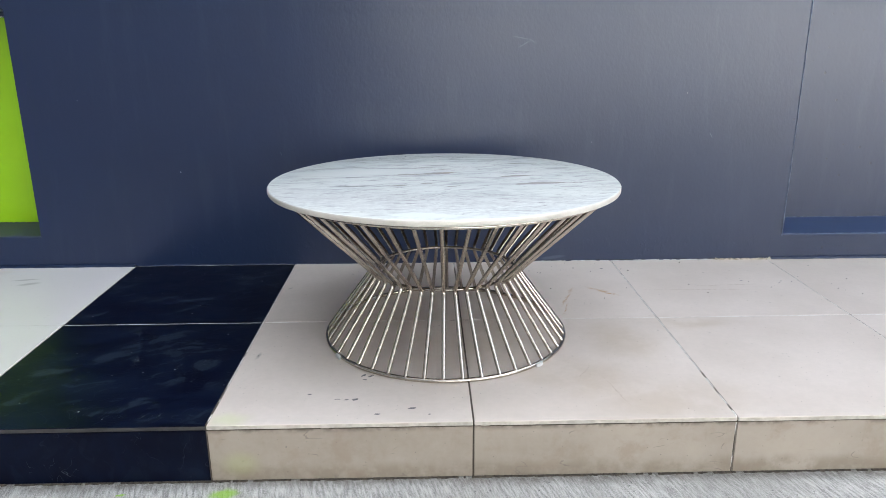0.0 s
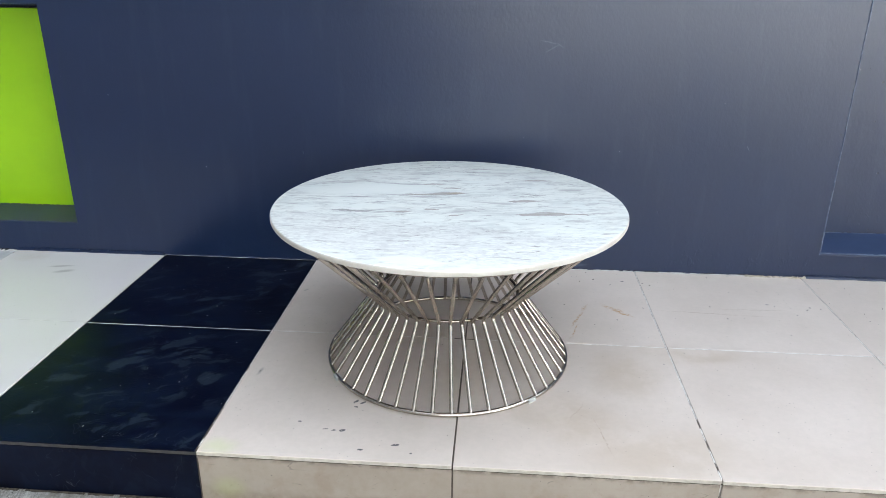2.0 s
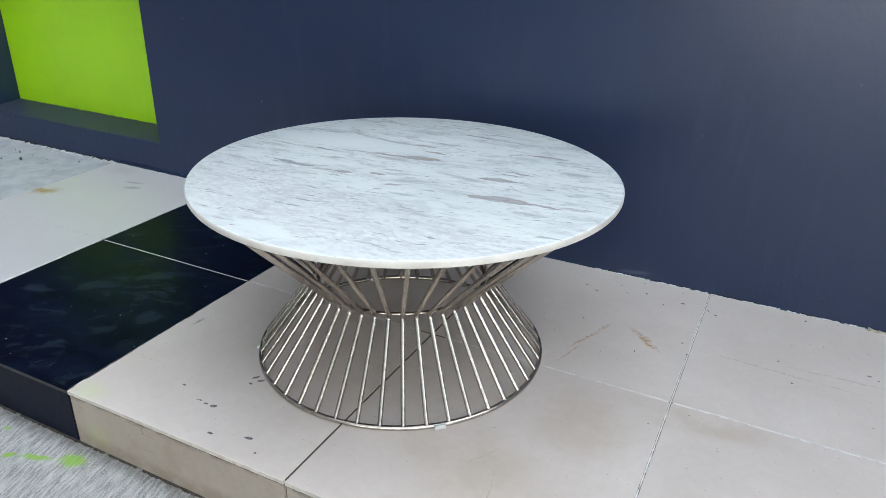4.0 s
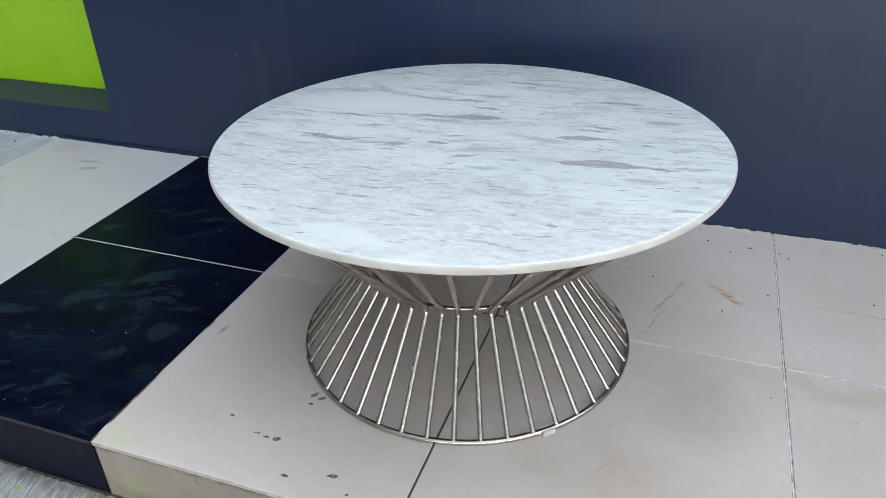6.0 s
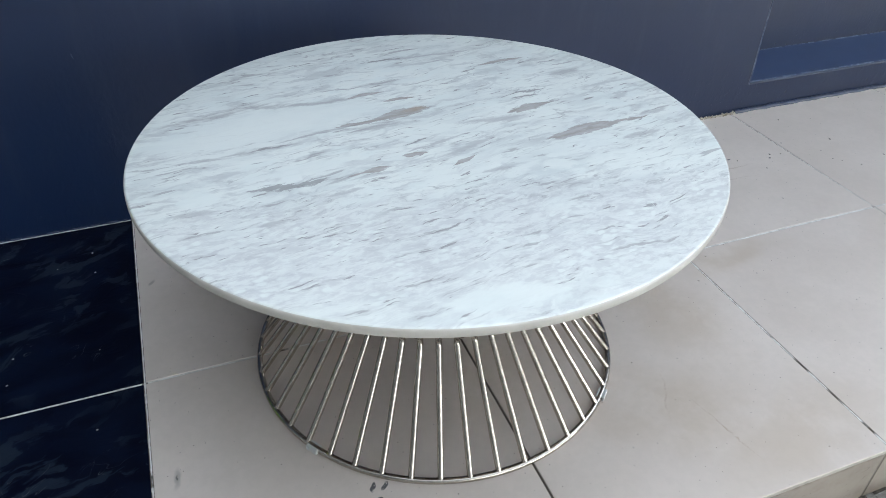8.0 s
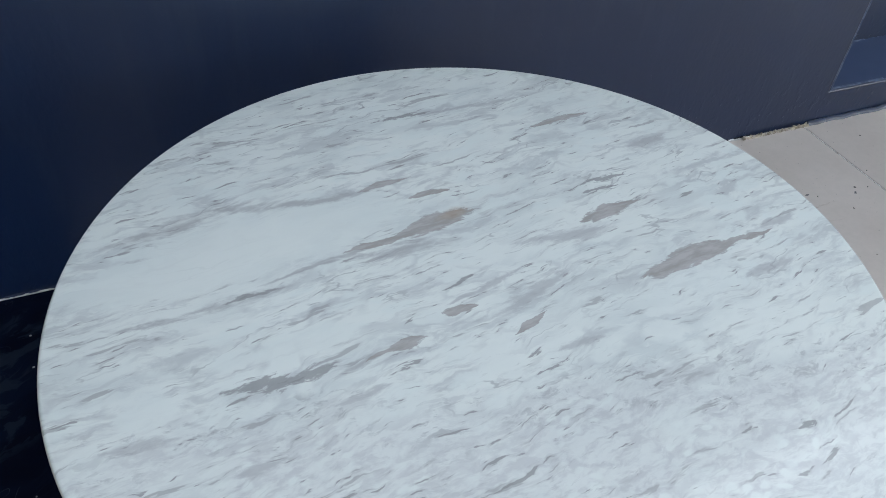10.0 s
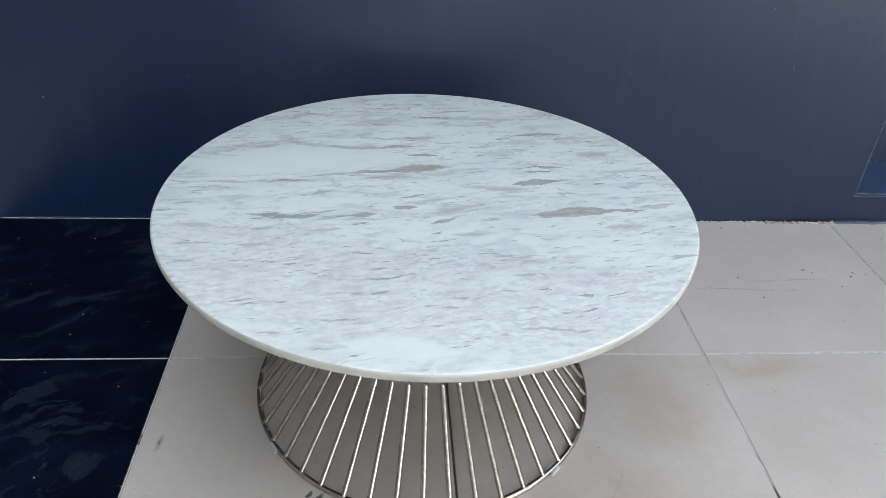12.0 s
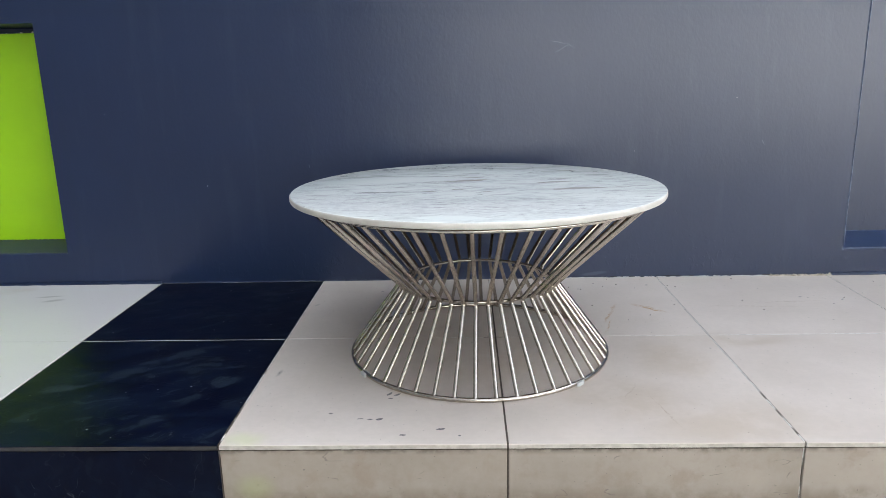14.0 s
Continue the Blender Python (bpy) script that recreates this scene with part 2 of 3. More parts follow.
def black_tile(name, marks):
    """Slate-look tile; marks: how strongly its cloudy strokes show."""
    g = Graph(name)
    p = g.place()
    q = g.jitter(p, 5.0, 0.10)
    cloud = g.noise(g.mapped(q, scale=(1, 1.7, 1)), 7.0, 3.0, 0.5, 0.6)
    ridge = g.math("ABSOLUTE", g.math("SUBTRACT", g.noise(q, 6.0, 3.0, 0.55, 1.0), 0.5))
    color = g.mix(g.ramp(cloud, 0.36, 0.74), (0.0005, 0.0015, 0.0085), (0.0022, 0.0055, 0.0180))
    color = g.mix(g.math("MULTIPLY", g.ramp(ridge, 0.005, 0.001), g.math("MULTIPLY", g.ramp(g.noise(p, 4.0), 0.52, 0.64), 0.16)), color, (0.10, 0.11, 0.13))
    stroke = g.noise(g.mapped(g.mapped(g.jitter(g.jitter(p, 5.0, 0.12), 22.0, 0.03), rot=(0, 0, -28)), scale=(1, 2.4, 1)), 9.0, 5.0, 0.62, 0.5)
    stroke = g.math("MULTIPLY", g.ramp(stroke, 0.545, 0.60), g.ramp(g.noise(p, 4.5, 2.0), 0.42, 0.54))
    color = g.mix(g.math("MULTIPLY", stroke, marks), color, (0.015, 0.023, 0.037))
    scrape = g.math("ABSOLUTE", g.math("SUBTRACT", g.noise(g.mapped(g.mapped(p, rot=(0, 0, -40)), scale=(1, 2.5, 1)), 13.0, 2.0, 0.5, 1.0), 0.5))
    scrape = g.math("MULTIPLY", g.ramp(scrape, 0.006, 0.001), g.ramp(g.noise(p, 10.0, 2.0), 0.60, 0.66))
    color = g.mix(g.math("MULTIPLY", scrape, 0.9), color, (0.06, 0.07, 0.08))
    dust = g.ramp(g.noise(p, 420.0, 3.0, 0.7), 0.60, 0.74)
    color = g.mix(g.math("MULTIPLY", g.math("MULTIPLY", dust, g.ramp(g.noise(p, 6.0, 3.0), 0.45, 0.65)), 0.16), color, (0.05, 0.055, 0.06))
    chips = g.specks(g.jitter(p, 300.0, 0.0012), 13.0, 0.0019, 0.22)
    color = g.mix(g.math("MULTIPLY", chips, 0.75), color, (0.45, 0.45, 0.43))
    rough = g.ramp(cloud, 0.36, 0.74, 0.35, 0.42)
    height = g.math("ADD", cloud, g.math("MULTIPLY", g.ramp(ridge, 0.03, 0.0), 0.15))
    return g.finish(color, rough, height, 0.06, 0.010, spec=0.12)


def plain_rough(name, light, dark, scale, rough, bump=0.3, distance=0.004, detail=5.0):
    g = Graph(name)
    p = g.place()
    n = g.noise(p, scale, detail, 0.62)
    color = g.mix(g.ramp(n, 0.35, 0.65), dark, light)
    color = g.mix(g.math("MULTIPLY", g.ramp(g.noise(p, scale * 0.13, 3.0), 0.4, 0.7), 0.3), color, dark)
    return g.finish(color, rough, n, bump, distance)


def street_concrete():
    g = Graph("broomed_concrete")
    p = g.place()
    broom = g.noise(g.mapped(g.mapped(p, rot=(0, 0, -14)), scale=(8, 1, 1)), 20.0, 5.0, 0.66)
    grit = g.noise(p, 280.0, 4.0, 0.75)
    stain = g.noise(p, 2.6, 5.0, 0.6)
    color = g.mix(g.ramp(broom, 0.32, 0.68), (0.19, 0.186, 0.176), (0.50, 0.49, 0.465))
    color = g.mix(g.math("MULTIPLY", g.ramp(grit, 0.46, 0.62), 0.55), color, (0.62, 0.605, 0.575))
    color = g.mix(g.math("MULTIPLY", g.ramp(stain, 0.42, 0.68), 0.4), color, (0.24, 0.23, 0.21))
    sep = g.node("SeparateXYZ", {0: p}, out=1)
    wavy = g.math("ADD", sep, g.math("MULTIPLY", g.noise(p, 12.0, 4.0, 0.7), 0.07))
    grime = g.math("MULTIPLY", g.ramp(wavy, -0.010, 0.040), g.ramp(g.noise(p, 60.0, 4.0, 0.7), 0.30, 0.60, 0.35, 1.0))
    color = g.mix(g.math("MULTIPLY", grime, 0.75), color, (0.10, 0.085, 0.065))
    pits = g.math("MULTIPLY", g.ramp(g.node("TexVoronoi", {"Vector": p, "Scale": 85.0}), 0.2, 0.1), g.ramp(g.noise(p, 9.0, 3.0), 0.57, 0.63))
    color = g.mix(g.math("MULTIPLY", pits, 0.8), color, (0.06, 0.06, 0.06))
    q = g.jitter(p, 60.0, 0.02)
    spray = g.most([g.blob(q, x, y, a, b, c, 0.5) for x, y, a, b, c in (
        (-0.560, -0.050, 0.058, 0.036, 10), (-0.640, -0.082, 0.070, 0.016, 20), (-0.70, -0.105, 0.030, 0.015, 30), (-0.79, -0.045, 0.018, 0.010, 10))])
    color = g.mix(g.math("MULTIPLY", spray, 0.8), color, (0.24, 0.46, 0.025))
    height = g.math("ADD", g.math("MULTIPLY", broom, 0.9), g.math("MULTIPLY", grit, 0.5))
    height = g.math("SUBTRACT", height, g.math("MULTIPLY", pits, 0.6))
    return g.finish(color, 0.85, height, 0.75, 0.005, spec=0.3)


def grout_mortar():
    g = Graph("tile_grout")
    p = g.place()
    n = g.noise(p, 7.0, 4.0, 0.65)
    y = g.node("SeparateXYZ", {0: p}, out=1)
    far = g.math("ADD", n, g.math("MULTIPLY", y, 0.34))
    x = g.math("ABSOLUTE", g.node("SeparateXYZ", {0: p}))
    far = g.math("MULTIPLY", far, g.ramp(x, 0.02, 0.05, 0.62, 1.0))     # the middle joint is bare and dirty
    color = g.mix(g.ramp(far, 0.50, 0.58), (0.060, 0.048, 0.038), (0.76, 0.74, 0.70))
    side = g.ramp(g.node("SeparateXYZ", {0: p}), -0.61, -0.63)            # whole pale grout among the black tiles
    color = g.mix(side, color, (0.70, 0.68, 0.64))
    crumbly = g.ramp(g.noise(p, 45.0, 3.0, 0.6), 0.46, 0.60)
    color = g.mix(g.math("MULTIPLY", crumbly, 0.25), color, (0.16, 0.13, 0.10))
    # broken darker lines run along the tiles' edges
    off = []
    for k in (0, 1):
        cell = g.math("FRACT", g.math("ADD", g.math("DIVIDE", g.node("SeparateXYZ", {0: p}, out=k), 0.6), 50.5))
        off.append(g.math("MULTIPLY", g.math("ABSOLUTE", g.math("SUBTRACT", cell, 0.5)), 0.6))
    near = g.math("SUBTRACT", 1.0, g.ramp(off[0], 0.004, 0.006))
    rim = g.math("ADD", g.math("MULTIPLY", near, g.ramp(off[0], 0.0009, 0.0014)),
                 g.math("MULTIPLY", g.math("SUBTRACT", 1.0, near), g.ramp(off[1], 0.0012, 0.0018, 0.0, 0.35)))
    broken = g.ramp(g.noise(p, 60.0, 3.0, 0.6), 0.38, 0.54, 0.40, 0.95)
    color = g.mix(g.math("MULTIPLY", rim, broken), color, (0.13, 0.10, 0.075))
    return g.finish(color, 0.9, g.noise(p, 400.0), 0.4, 0.001)


def marble():
    g = Graph("white_grey_marble")
    p = g.mapped(g.local(), scale=(1, 1, 0.30))
    white, grey, dark = (0.825, 0.852, 0.803), (0.575, 0.592, 0.578), (0.33, 0.322, 0.316)

    def bedded(turn, stretch, shift=0.0, coarse=0.05, fine=0.012):
        """The slab's plane drawn out along the bedding, so that noise on it makes wisps."""
        q = g.jitter(g.jitter(g.jitter(p, 4.0, coarse), 20.0, fine), 75.0, fine * 0.35)
        return g.mapped(g.mapped(q, loc=(shift, shift * 1.7, 0), rot=(0, 0, -turn)), scale=(1.0, stretch, 1.0))

    def strokes(vec, spots, ragged, soft=0.10):
        """1 inside pointed streaks (x, y, length, width, angle); ragged frays their edges."""
        masks = []
        for x, y, long, wide, angle in spots:
            moved = g.node("VectorMath", {0: vec, 1: (x, y, 0)}, operation="SUBTRACT")
            turned = g.mapped(moved, rot=(0, 0, -angle))
            sep = [g.node("SeparateXYZ", {0: turned}, out=k) for k in (0, 1)]
            across = g.math("MULTIPLY", g.math("ABSOLUTE", sep[1]), 2 / wide)
            along = g.math("POWER", g.math("MULTIPLY", g.math("ABSOLUTE", sep[0]), 2 / long), 2.0)
            masks.append(g.math("SUBTRACT", 1.0, g.math("ADD", across, along)))
        return g.ramp(g.math("ADD", g.most(masks), ragged), -soft, soft)

    def frayed(shift, amount, scale=30.0):
        return g.math("MULTIPLY", g.math("SUBTRACT", g.noise(bedded(7, 4.0, shift, 0.03, 0.014), scale, 6.0, 0.72), 0.52), amount)

    # the finely grained grey field and the belt of dark grit along its back edge
    edge = g.node("SeparateXYZ", {0: g.mapped(g.jitter(g.jitter(p, 7.0, 0.10), 30.0, 0.03), rot=(0, 0, 11))}, out=1)
    front = g.math("MULTIPLY", g.ramp(edge, -0.15, -0.235), g.ramp(edge, -0.47, -0.37, 0.35, 1.0))
    belt = g.math("MULTIPLY", g.ramp(edge, -0.135, -0.185), g.ramp(edge, -0.27, -0.21))
    calm = g.math("SUBTRACT", 1.0, g.math("MULTIPLY", front, 0.75))
    # soft clouds, then wisps that run between pale rounded lumps
    clouds = g.noise(bedded(3, 2.6), 5.5, 3.0, 0.55, 0.3)
    color = g.mix(g.ramp(clouds, 0.44, 0.70), white, (0.70, 0.735, 0.705))
    gate = g.noise(bedded(5, 1.8, 41.0), 5.0, 3.0, 0.55)
    wisps = g.noise(bedded(7, 4.0, 3.0, 0.06, 0.02), 8.0, 6.0, 0.64, 0.5)
    color = g.mix(g.math("MULTIPLY", g.ramp(wisps, 0.49, 0.62), g.ramp(gate, 0.34, 0.60, 0.20, 0.78)), color, (0.575, 0.592, 0.580))
    rims = g.node("TexVoronoi", {"Vector": bedded(7, 2.5, 13.0, 0.06, 0.030), "Scale": 14.0}, feature="DISTANCE_TO_EDGE", voronoi_dimensions="2D")
    rims = g.math("MULTIPLY", g.math("MULTIPLY", g.ramp(rims, 0.12, 0.01), g.ramp(g.noise(bedded(6, 2.0, 37.0), 9.0, 3.0), 0.48, 0.64)), calm)
    color = g.mix(g.math("MULTIPLY", rims, 0.50), color, grey)
    threads = g.noise(bedded(7, 3.8, 7.0, 0.05, 0.016), 17.0, 5.0, 0.62, 0.6)
    color = g.mix(g.math("MULTIPLY", g.ramp(threads, 0.53, 0.67), 0.54), color, grey)
    color = g.mix(g.math("MULTIPLY", g.ramp(threads, 0.45, 0.36), 0.60), color, white)
    hair = g.math("ABSOLUTE", g.math("SUBTRACT", g.noise(bedded(9, 3.2, 51.0, 0.06, 0.016), 9.0, 3.0, 0.5), 0.5))
    hair = g.math("MULTIPLY", g.math("MULTIPLY", g.ramp(hair, 0.014, 0.003), g.ramp(g.noise(bedded(5, 1.6, 57.0), 11.0, 2.0), 0.50, 0.62)), calm)
    color = g.mix(g.math("MULTIPLY", hair, 0.55), color, (0.40, 0.405, 0.40))
    grains = g.noise(bedded(5, 2.3, 5.0, 0.03, 0.016), 42.0, 5.0, 0.66, 0.3)
    field = g.mix(g.ramp(grains, 0.40, 0.62), (0.76, 0.775, 0.745), (0.60, 0.602, 0.596))
    lumps = g.node("TexVoronoi", {"Vector": bedded(5, 1.9, 63.0, 0.03, 0.02), "Scale": 42.0, "Smoothness": 0.3}, feature="SMOOTH_F1", voronoi_dimensions="2D")
    field = g.mix(g.math("MULTIPLY", g.ramp(lumps, 0.38, 0.15), g.ramp(g.noise(p, 14.0, 2.0), 0.42, 0.62)), field, (0.80, 0.83, 0.79))
    color = g.mix(g.math("MULTIPLY", front, 0.74), color, field)
    fine = g.noise(bedded(6, 2.2, 71.0, 0.04, 0.02), 30.0, 5.0, 0.7, 0.4)
    color = g.mix(g.math("MULTIPLY", g.math("MULTIPLY", g.ramp(fine, 0.53, 0.64), belt), 0.66), color, (0.46, 0.468, 0.462))
    # the broad pale lens and pale pebbles
    q = g.jitter(g.jitter(p, 9.0, 0.030), 40.0, 0.010)
    lens = strokes(q, ((-0.235, 0.124, 0.44, 0.130, 4), (-0.31, 0.116, 0.38, 0.105, 6), (-0.39, -0.086, 0.070, 0.050, -4), (-0.215, -0.045, 0.14, 0.040, 2), (-0.06, -0.435, 0.17, 0.045, -8)), frayed(81.0, 1.5, 20.0), 0.28)
    pale = g.most([g.blob(q, x, y, a, b, c, 0.45) for x, y, a, b, c in (
        (0.09, -0.10, 0.15, 0.05, 4), (0.22, -0.115, 0.18, 0.045, 4), (-0.16, -0.16, 0.08, 0.03, 4), (0.10, 0.035, 0.14, 0.05, 4), (0.31, 0.03, 0.12, 0.05, 6), (0.03, -0.17, 0.08, 0.03, 0), (-0.36, -0.17, 0.08, 0.05, 0), (0.10, -0.27, 0.05, 0.028, 4))])
    pale = g.math("MAXIMUM", lens, g.math("MULTIPLY", pale, 0.6))
    pebble = g.node("TexVoronoi", {"Vector": bedded(7, 2.5, 13.0, 0.06, 0.030), "Scale": 14.0, "Smoothness": 0.3}, feature="SMOOTH_F1", voronoi_dimensions="2D")
    pebble = g.math("MULTIPLY", g.math("MULTIPLY", g.ramp(pebble, 0.42, 0.24), g.ramp(g.noise(bedded(5, 1.6, 37.0), 7.0, 3.0), 0.43, 0.54)), calm)
    color = g.mix(g.math("MAXIMUM", g.math("MULTIPLY", pale, 0.84), g.math("MULTIPLY", pebble, 0.85)), color, g.mix(g.ramp(gate, 0.3, 0.7), white, (0.785, 0.828, 0.788)))
    # thin dark dashes along the bedding, each with a softer halo
    keep = g.math("SUBTRACT", 1.0, g.math("MULTIPLY", lens, 0.95))

    def dashes(turn, stretch, shift, scale, low, deep):
        n = g.noise(bedded(turn, stretch, shift, 0.05, 0.013), scale, 3.0, 0.55, 0.2)
        halo = g.math("MULTIPLY", g.ramp(n, low - 0.06, low + 0.02), 0.22)
        core = g.math("MULTIPLY", g.ramp(n, low, low + 0.035), deep)
        return g.math("MULTIPLY", g.math("MAXIMUM", halo, core), keep)

    color = g.mix(dashes(7, 7.0, 11.0, 12.0, 0.655, 0.62), color, (0.37, 0.365, 0.36))
    color = g.mix(dashes(12, 6.0, 17.0, 20.0, 0.668, 0.80), color, dark)
    color = g.mix(dashes(6, 5.0, 23.0, 33.0, 0.683, 0.74), color, (0.32, 0.312, 0.31))
    # smoke-grey veins
    veins = strokes(q, ((-0.33, 0.188, 0.20, 0.022, 12), (-0.215, 0.193, 0.22, 0.016, -6), (-0.11, 0.184, 0.14, 0.012, 1), (-0.145, 0.070, 0.10, 0.008, 7), (-0.196, 0.061, 0.11, 0.006, 9),
        (-0.28, 0.038, 0.13, 0.016, 2), (-0.36, 0.032, 0.13, 0.010, -2), (-0.065, 0.058, 0.15, 0.024, -4), (-0.168, -0.095, 0.075, 0.008, 16)), frayed(29.0, 3.2), 0.55)
    color = g.mix(g.math("MULTIPLY", g.math("MULTIPLY", veins, g.ramp(threads, 0.36, 0.58, 0.25, 1.0)), 0.74), color, (0.44, 0.44, 0.435))
    soft = strokes(q, ((0.045, -0.060, 0.12, 0.020, 18), (-0.001, -0.032, 0.11, 0.008, 17), (0.341, 0.163, 0.085, 0.022, 13), (0.13, 0.018, 0.13, 0.024, -6), (0.14, 0.335, 0.22, 0.010, 2), (-0.40, -0.120, 0.07, 0.012, 0),
        (-0.18, -0.131, 0.06, 0.010, 4), (-0.299, -0.178, 0.05, 0.012, 3), (0.067, -0.150, 0.06, 0.014, 6), (0.338, -0.116, 0.09, 0.016, 3), (0.41, -0.05, 0.06, 0.016, 8)), frayed(31.0, 3.2), 0.55)
    color = g.mix(g.math("MULTIPLY", soft, 0.60), color, (0.46, 0.46, 0.46))
    scratchy = strokes(q, ((-0.267, -0.088, 0.09, 0.020, -4), (-0.225, -0.088, 0.06, 0.016, 4), (-0.029, -0.017, 0.045, 0.006, 17), (0.239, 0.107, 0.080, 0.009, 4), (0.223, 0.087, 0.066, 0.007, 2), (0.02, 0.338, 0.10, 0.008, 0), (0.225, -0.317, 0.022, 0.007, 2), (-0.26, 0.040, 0.07, 0.008, 2)), frayed(33.0, 4.5, 45.0), 0.25)
    color = g.mix(g.math("MULTIPLY", scratchy, 0.80), color, (0.33, 0.325, 0.32))
    # ragged smoke-brown patches with a darker rim
    patch = strokes(q, ((-0.026, 0.090, 0.125, 0.030, 11), (-0.100, 0.078, 0.10, 0.010, 3), (0.262, -0.073, 0.158, 0.030, 6), (0.350, -0.064, 0.085, 0.008, 4), (0.212, 0.039, 0.105, 0.022, 3), (-0.055, 0.190, 0.080, 0.013, 7),
        (-0.003, 0.151, 0.062, 0.012, 5), (-0.122, -0.086, 0.052, 0.014, 6), (-0.150, -0.090, 0.040, 0.006, 16), (-0.050, -0.061, 0.042, 0.014, 3), (0.021, -0.099, 0.052, 0.010, 18), (0.246, 0.258, 0.110, 0.014, 3)), frayed(29.5, 2.0, 40.0), 0.14)
    inner = g.mix(g.ramp(g.noise(bedded(8, 4.0, 91.0, 0.03, 0.01), 22.0, 5.0, 0.65), 0.36, 0.62), (0.50, 0.475, 0.452), (0.385, 0.355, 0.330))
    color = g.mix(g.math("MULTIPLY", patch, 0.92), color, inner)
    rim = g.math("MULTIPLY", g.ramp(patch, 0.05, 0.35), g.ramp(patch, 0.98, 0.55))
    color = g.mix(g.math("MULTIPLY", rim, 0.30), color, (0.22, 0.21, 0.21))
    ochre = g.blob(q, 0.008, 0.099, 0.04, 0.014, 16, 0.8)
    color = g.mix(g.math("MULTIPLY", ochre, 0.40), color, (0.42, 0.28, 0.15))
    rough = g.ramp(clouds, 0.3, 0.7, 0.10, 0.15)
    return g.finish(color, rough, clouds, 0.02, 0.002, spec=0.42)


def marble_edge():
    g = Graph("honed_marble_edge")
    p = g.local()
    n = g.noise(g.mapped(p, scale=(1, 1, 2.5)), 14.0, 4.0, 0.6)
    color = g.mix(g.ramp(n, 0.35, 0.7), (0.585, 0.553, 0.498), (0.49, 0.458, 0.405))
    dab = g.ramp(g.noise(g.mapped(p, loc=(3, 2, 0)), 30.0, 3.0, 0.6), 0.62, 0.70)
    color = g.mix(g.math("MULTIPLY", dab, 0.5), color, (0.52, 0.50, 0.47))
    return g.finish(color, 0.38, n, 0.05, 0.002)


def steel():
    g = Graph("brushed_stainless_steel")
    p = g.local()
    n = g.noise(g.mapped(p, scale=(1, 1, 1)), 90.0, 3.0, 0.6)
    color = g.mix(g.ramp(n, 0.3, 0.7), (0.455, 0.412, 0.362), (0.555, 0.505, 0.445))
    return g.finish(color, g.ramp(n, 0.3, 0.7, 0.17, 0.24), n, 0.03, 0.0005, metal=1.0)


def clear_plastic():
    g = Graph("milky_plastic")
    p = g.place()
    return g.finish(g.mix(g.ramp(g.noise(p, 80.0), 0.3, 0.7), (0.56, 0.57, 0.56), (0.48, 0.49, 0.48)), 0.35)


NAVY, GREEN = wall_paint(), green_paint()
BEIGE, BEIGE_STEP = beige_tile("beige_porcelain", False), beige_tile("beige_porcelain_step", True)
BLACK, BLACK_STEP = black_tile("black_slate_tile", 0.72), black_tile("black_slate_step", 0.15)
BISCUIT = plain_rough("tile_edge", (0.52, 0.48, 0.42), (0.40, 0.36, 0.31), 60.0, 0.7)
BISCUIT_DARK = plain_rough("dark_tile_edge", (0.036, 0.034, 0.034), (0.022, 0.021, 0.022), 40.0, 0.6)
SILL_BLUE = plain_rough("blue_sill_paint", (0.030, 0.052, 0.120), (0.024, 0.042, 0.100), 5.0, 0.42, 0.05)
SILL_GREY = plain_rough("grey_sill_paint", (0.036, 0.044, 0.080), (0.029, 0.036, 0.066), 5.0, 0.5, 0.05)
ASPHALT = plain_rough("asphalt", (0.060, 0.060, 0.060), (0.040, 0.040, 0.041), 40.0, 0.9)
CONCRETE, GROUT = street_concrete(), grout_mortar()
CEMENT = plain_rough("grey_cement", (0.52, 0.525, 0.53), (0.40, 0.41, 0.42), 14.0, 0.75)
FLAKES = plain_rough("white_paint_flakes", (0.80, 0.80, 0.78), (0.55, 0.54, 0.50), 60.0, 0.8)
PLASTER = plain_rough("crumbled_plaster", (0.72, 0.66, 0.55), (0.30, 0.25, 0.18), 70.0, 0.9)
# dark, grey, upper and pale tones for unseen walls that steer the light
DARK_BLOCKER = plain_rough("dark_blocker", (0.034, 0.038, 0.042), (0.026, 0.028, 0.031), 3.0, 0.9)
MID_BOUNCE = plain_rough("grey_bounce", (0.60, 0.61, 0.61), (0.54, 0.55, 0.55), 3.0, 0.9)
UPPER_BLOCKER = plain_rough("upper_blocker", (0.105, 0.11, 0.115), (0.08, 0.084, 0.088), 3.0, 0.9)
WORN_EDGE = plain_rough("worn_blue_edge", (0.16, 0.19, 0.26), (0.05, 0.07, 0.13), 45.0, 0.6)
PALE_BOUNCE = plain_rough("pale_bounce", (0.84, 0.85, 0.85), (0.76, 0.77, 0.77), 3.0, 0.9)
MARBLE, MARBLE_EDGE, STEEL, PLASTIC = marble(), marble_edge(), steel(), clear_plastic()
# unseen face of the slab, made dark brown to cut bounce onto the floor
UNDERSIDE = plain_rough("bounce_cutting_underside", (0.15, 0.112, 0.080), (0.11, 0.080, 0.056), 25.0, 0.85)
DIRT = plain_rough("street_dirt", (0.085, 0.068, 0.050), (0.035, 0.029, 0.022), 90.0, 0.95)
VOID = plain_rough("dark_gap", (0.012, 0.013, 0.016), (0.008, 0.008, 0.010), 20.0, 0.9)


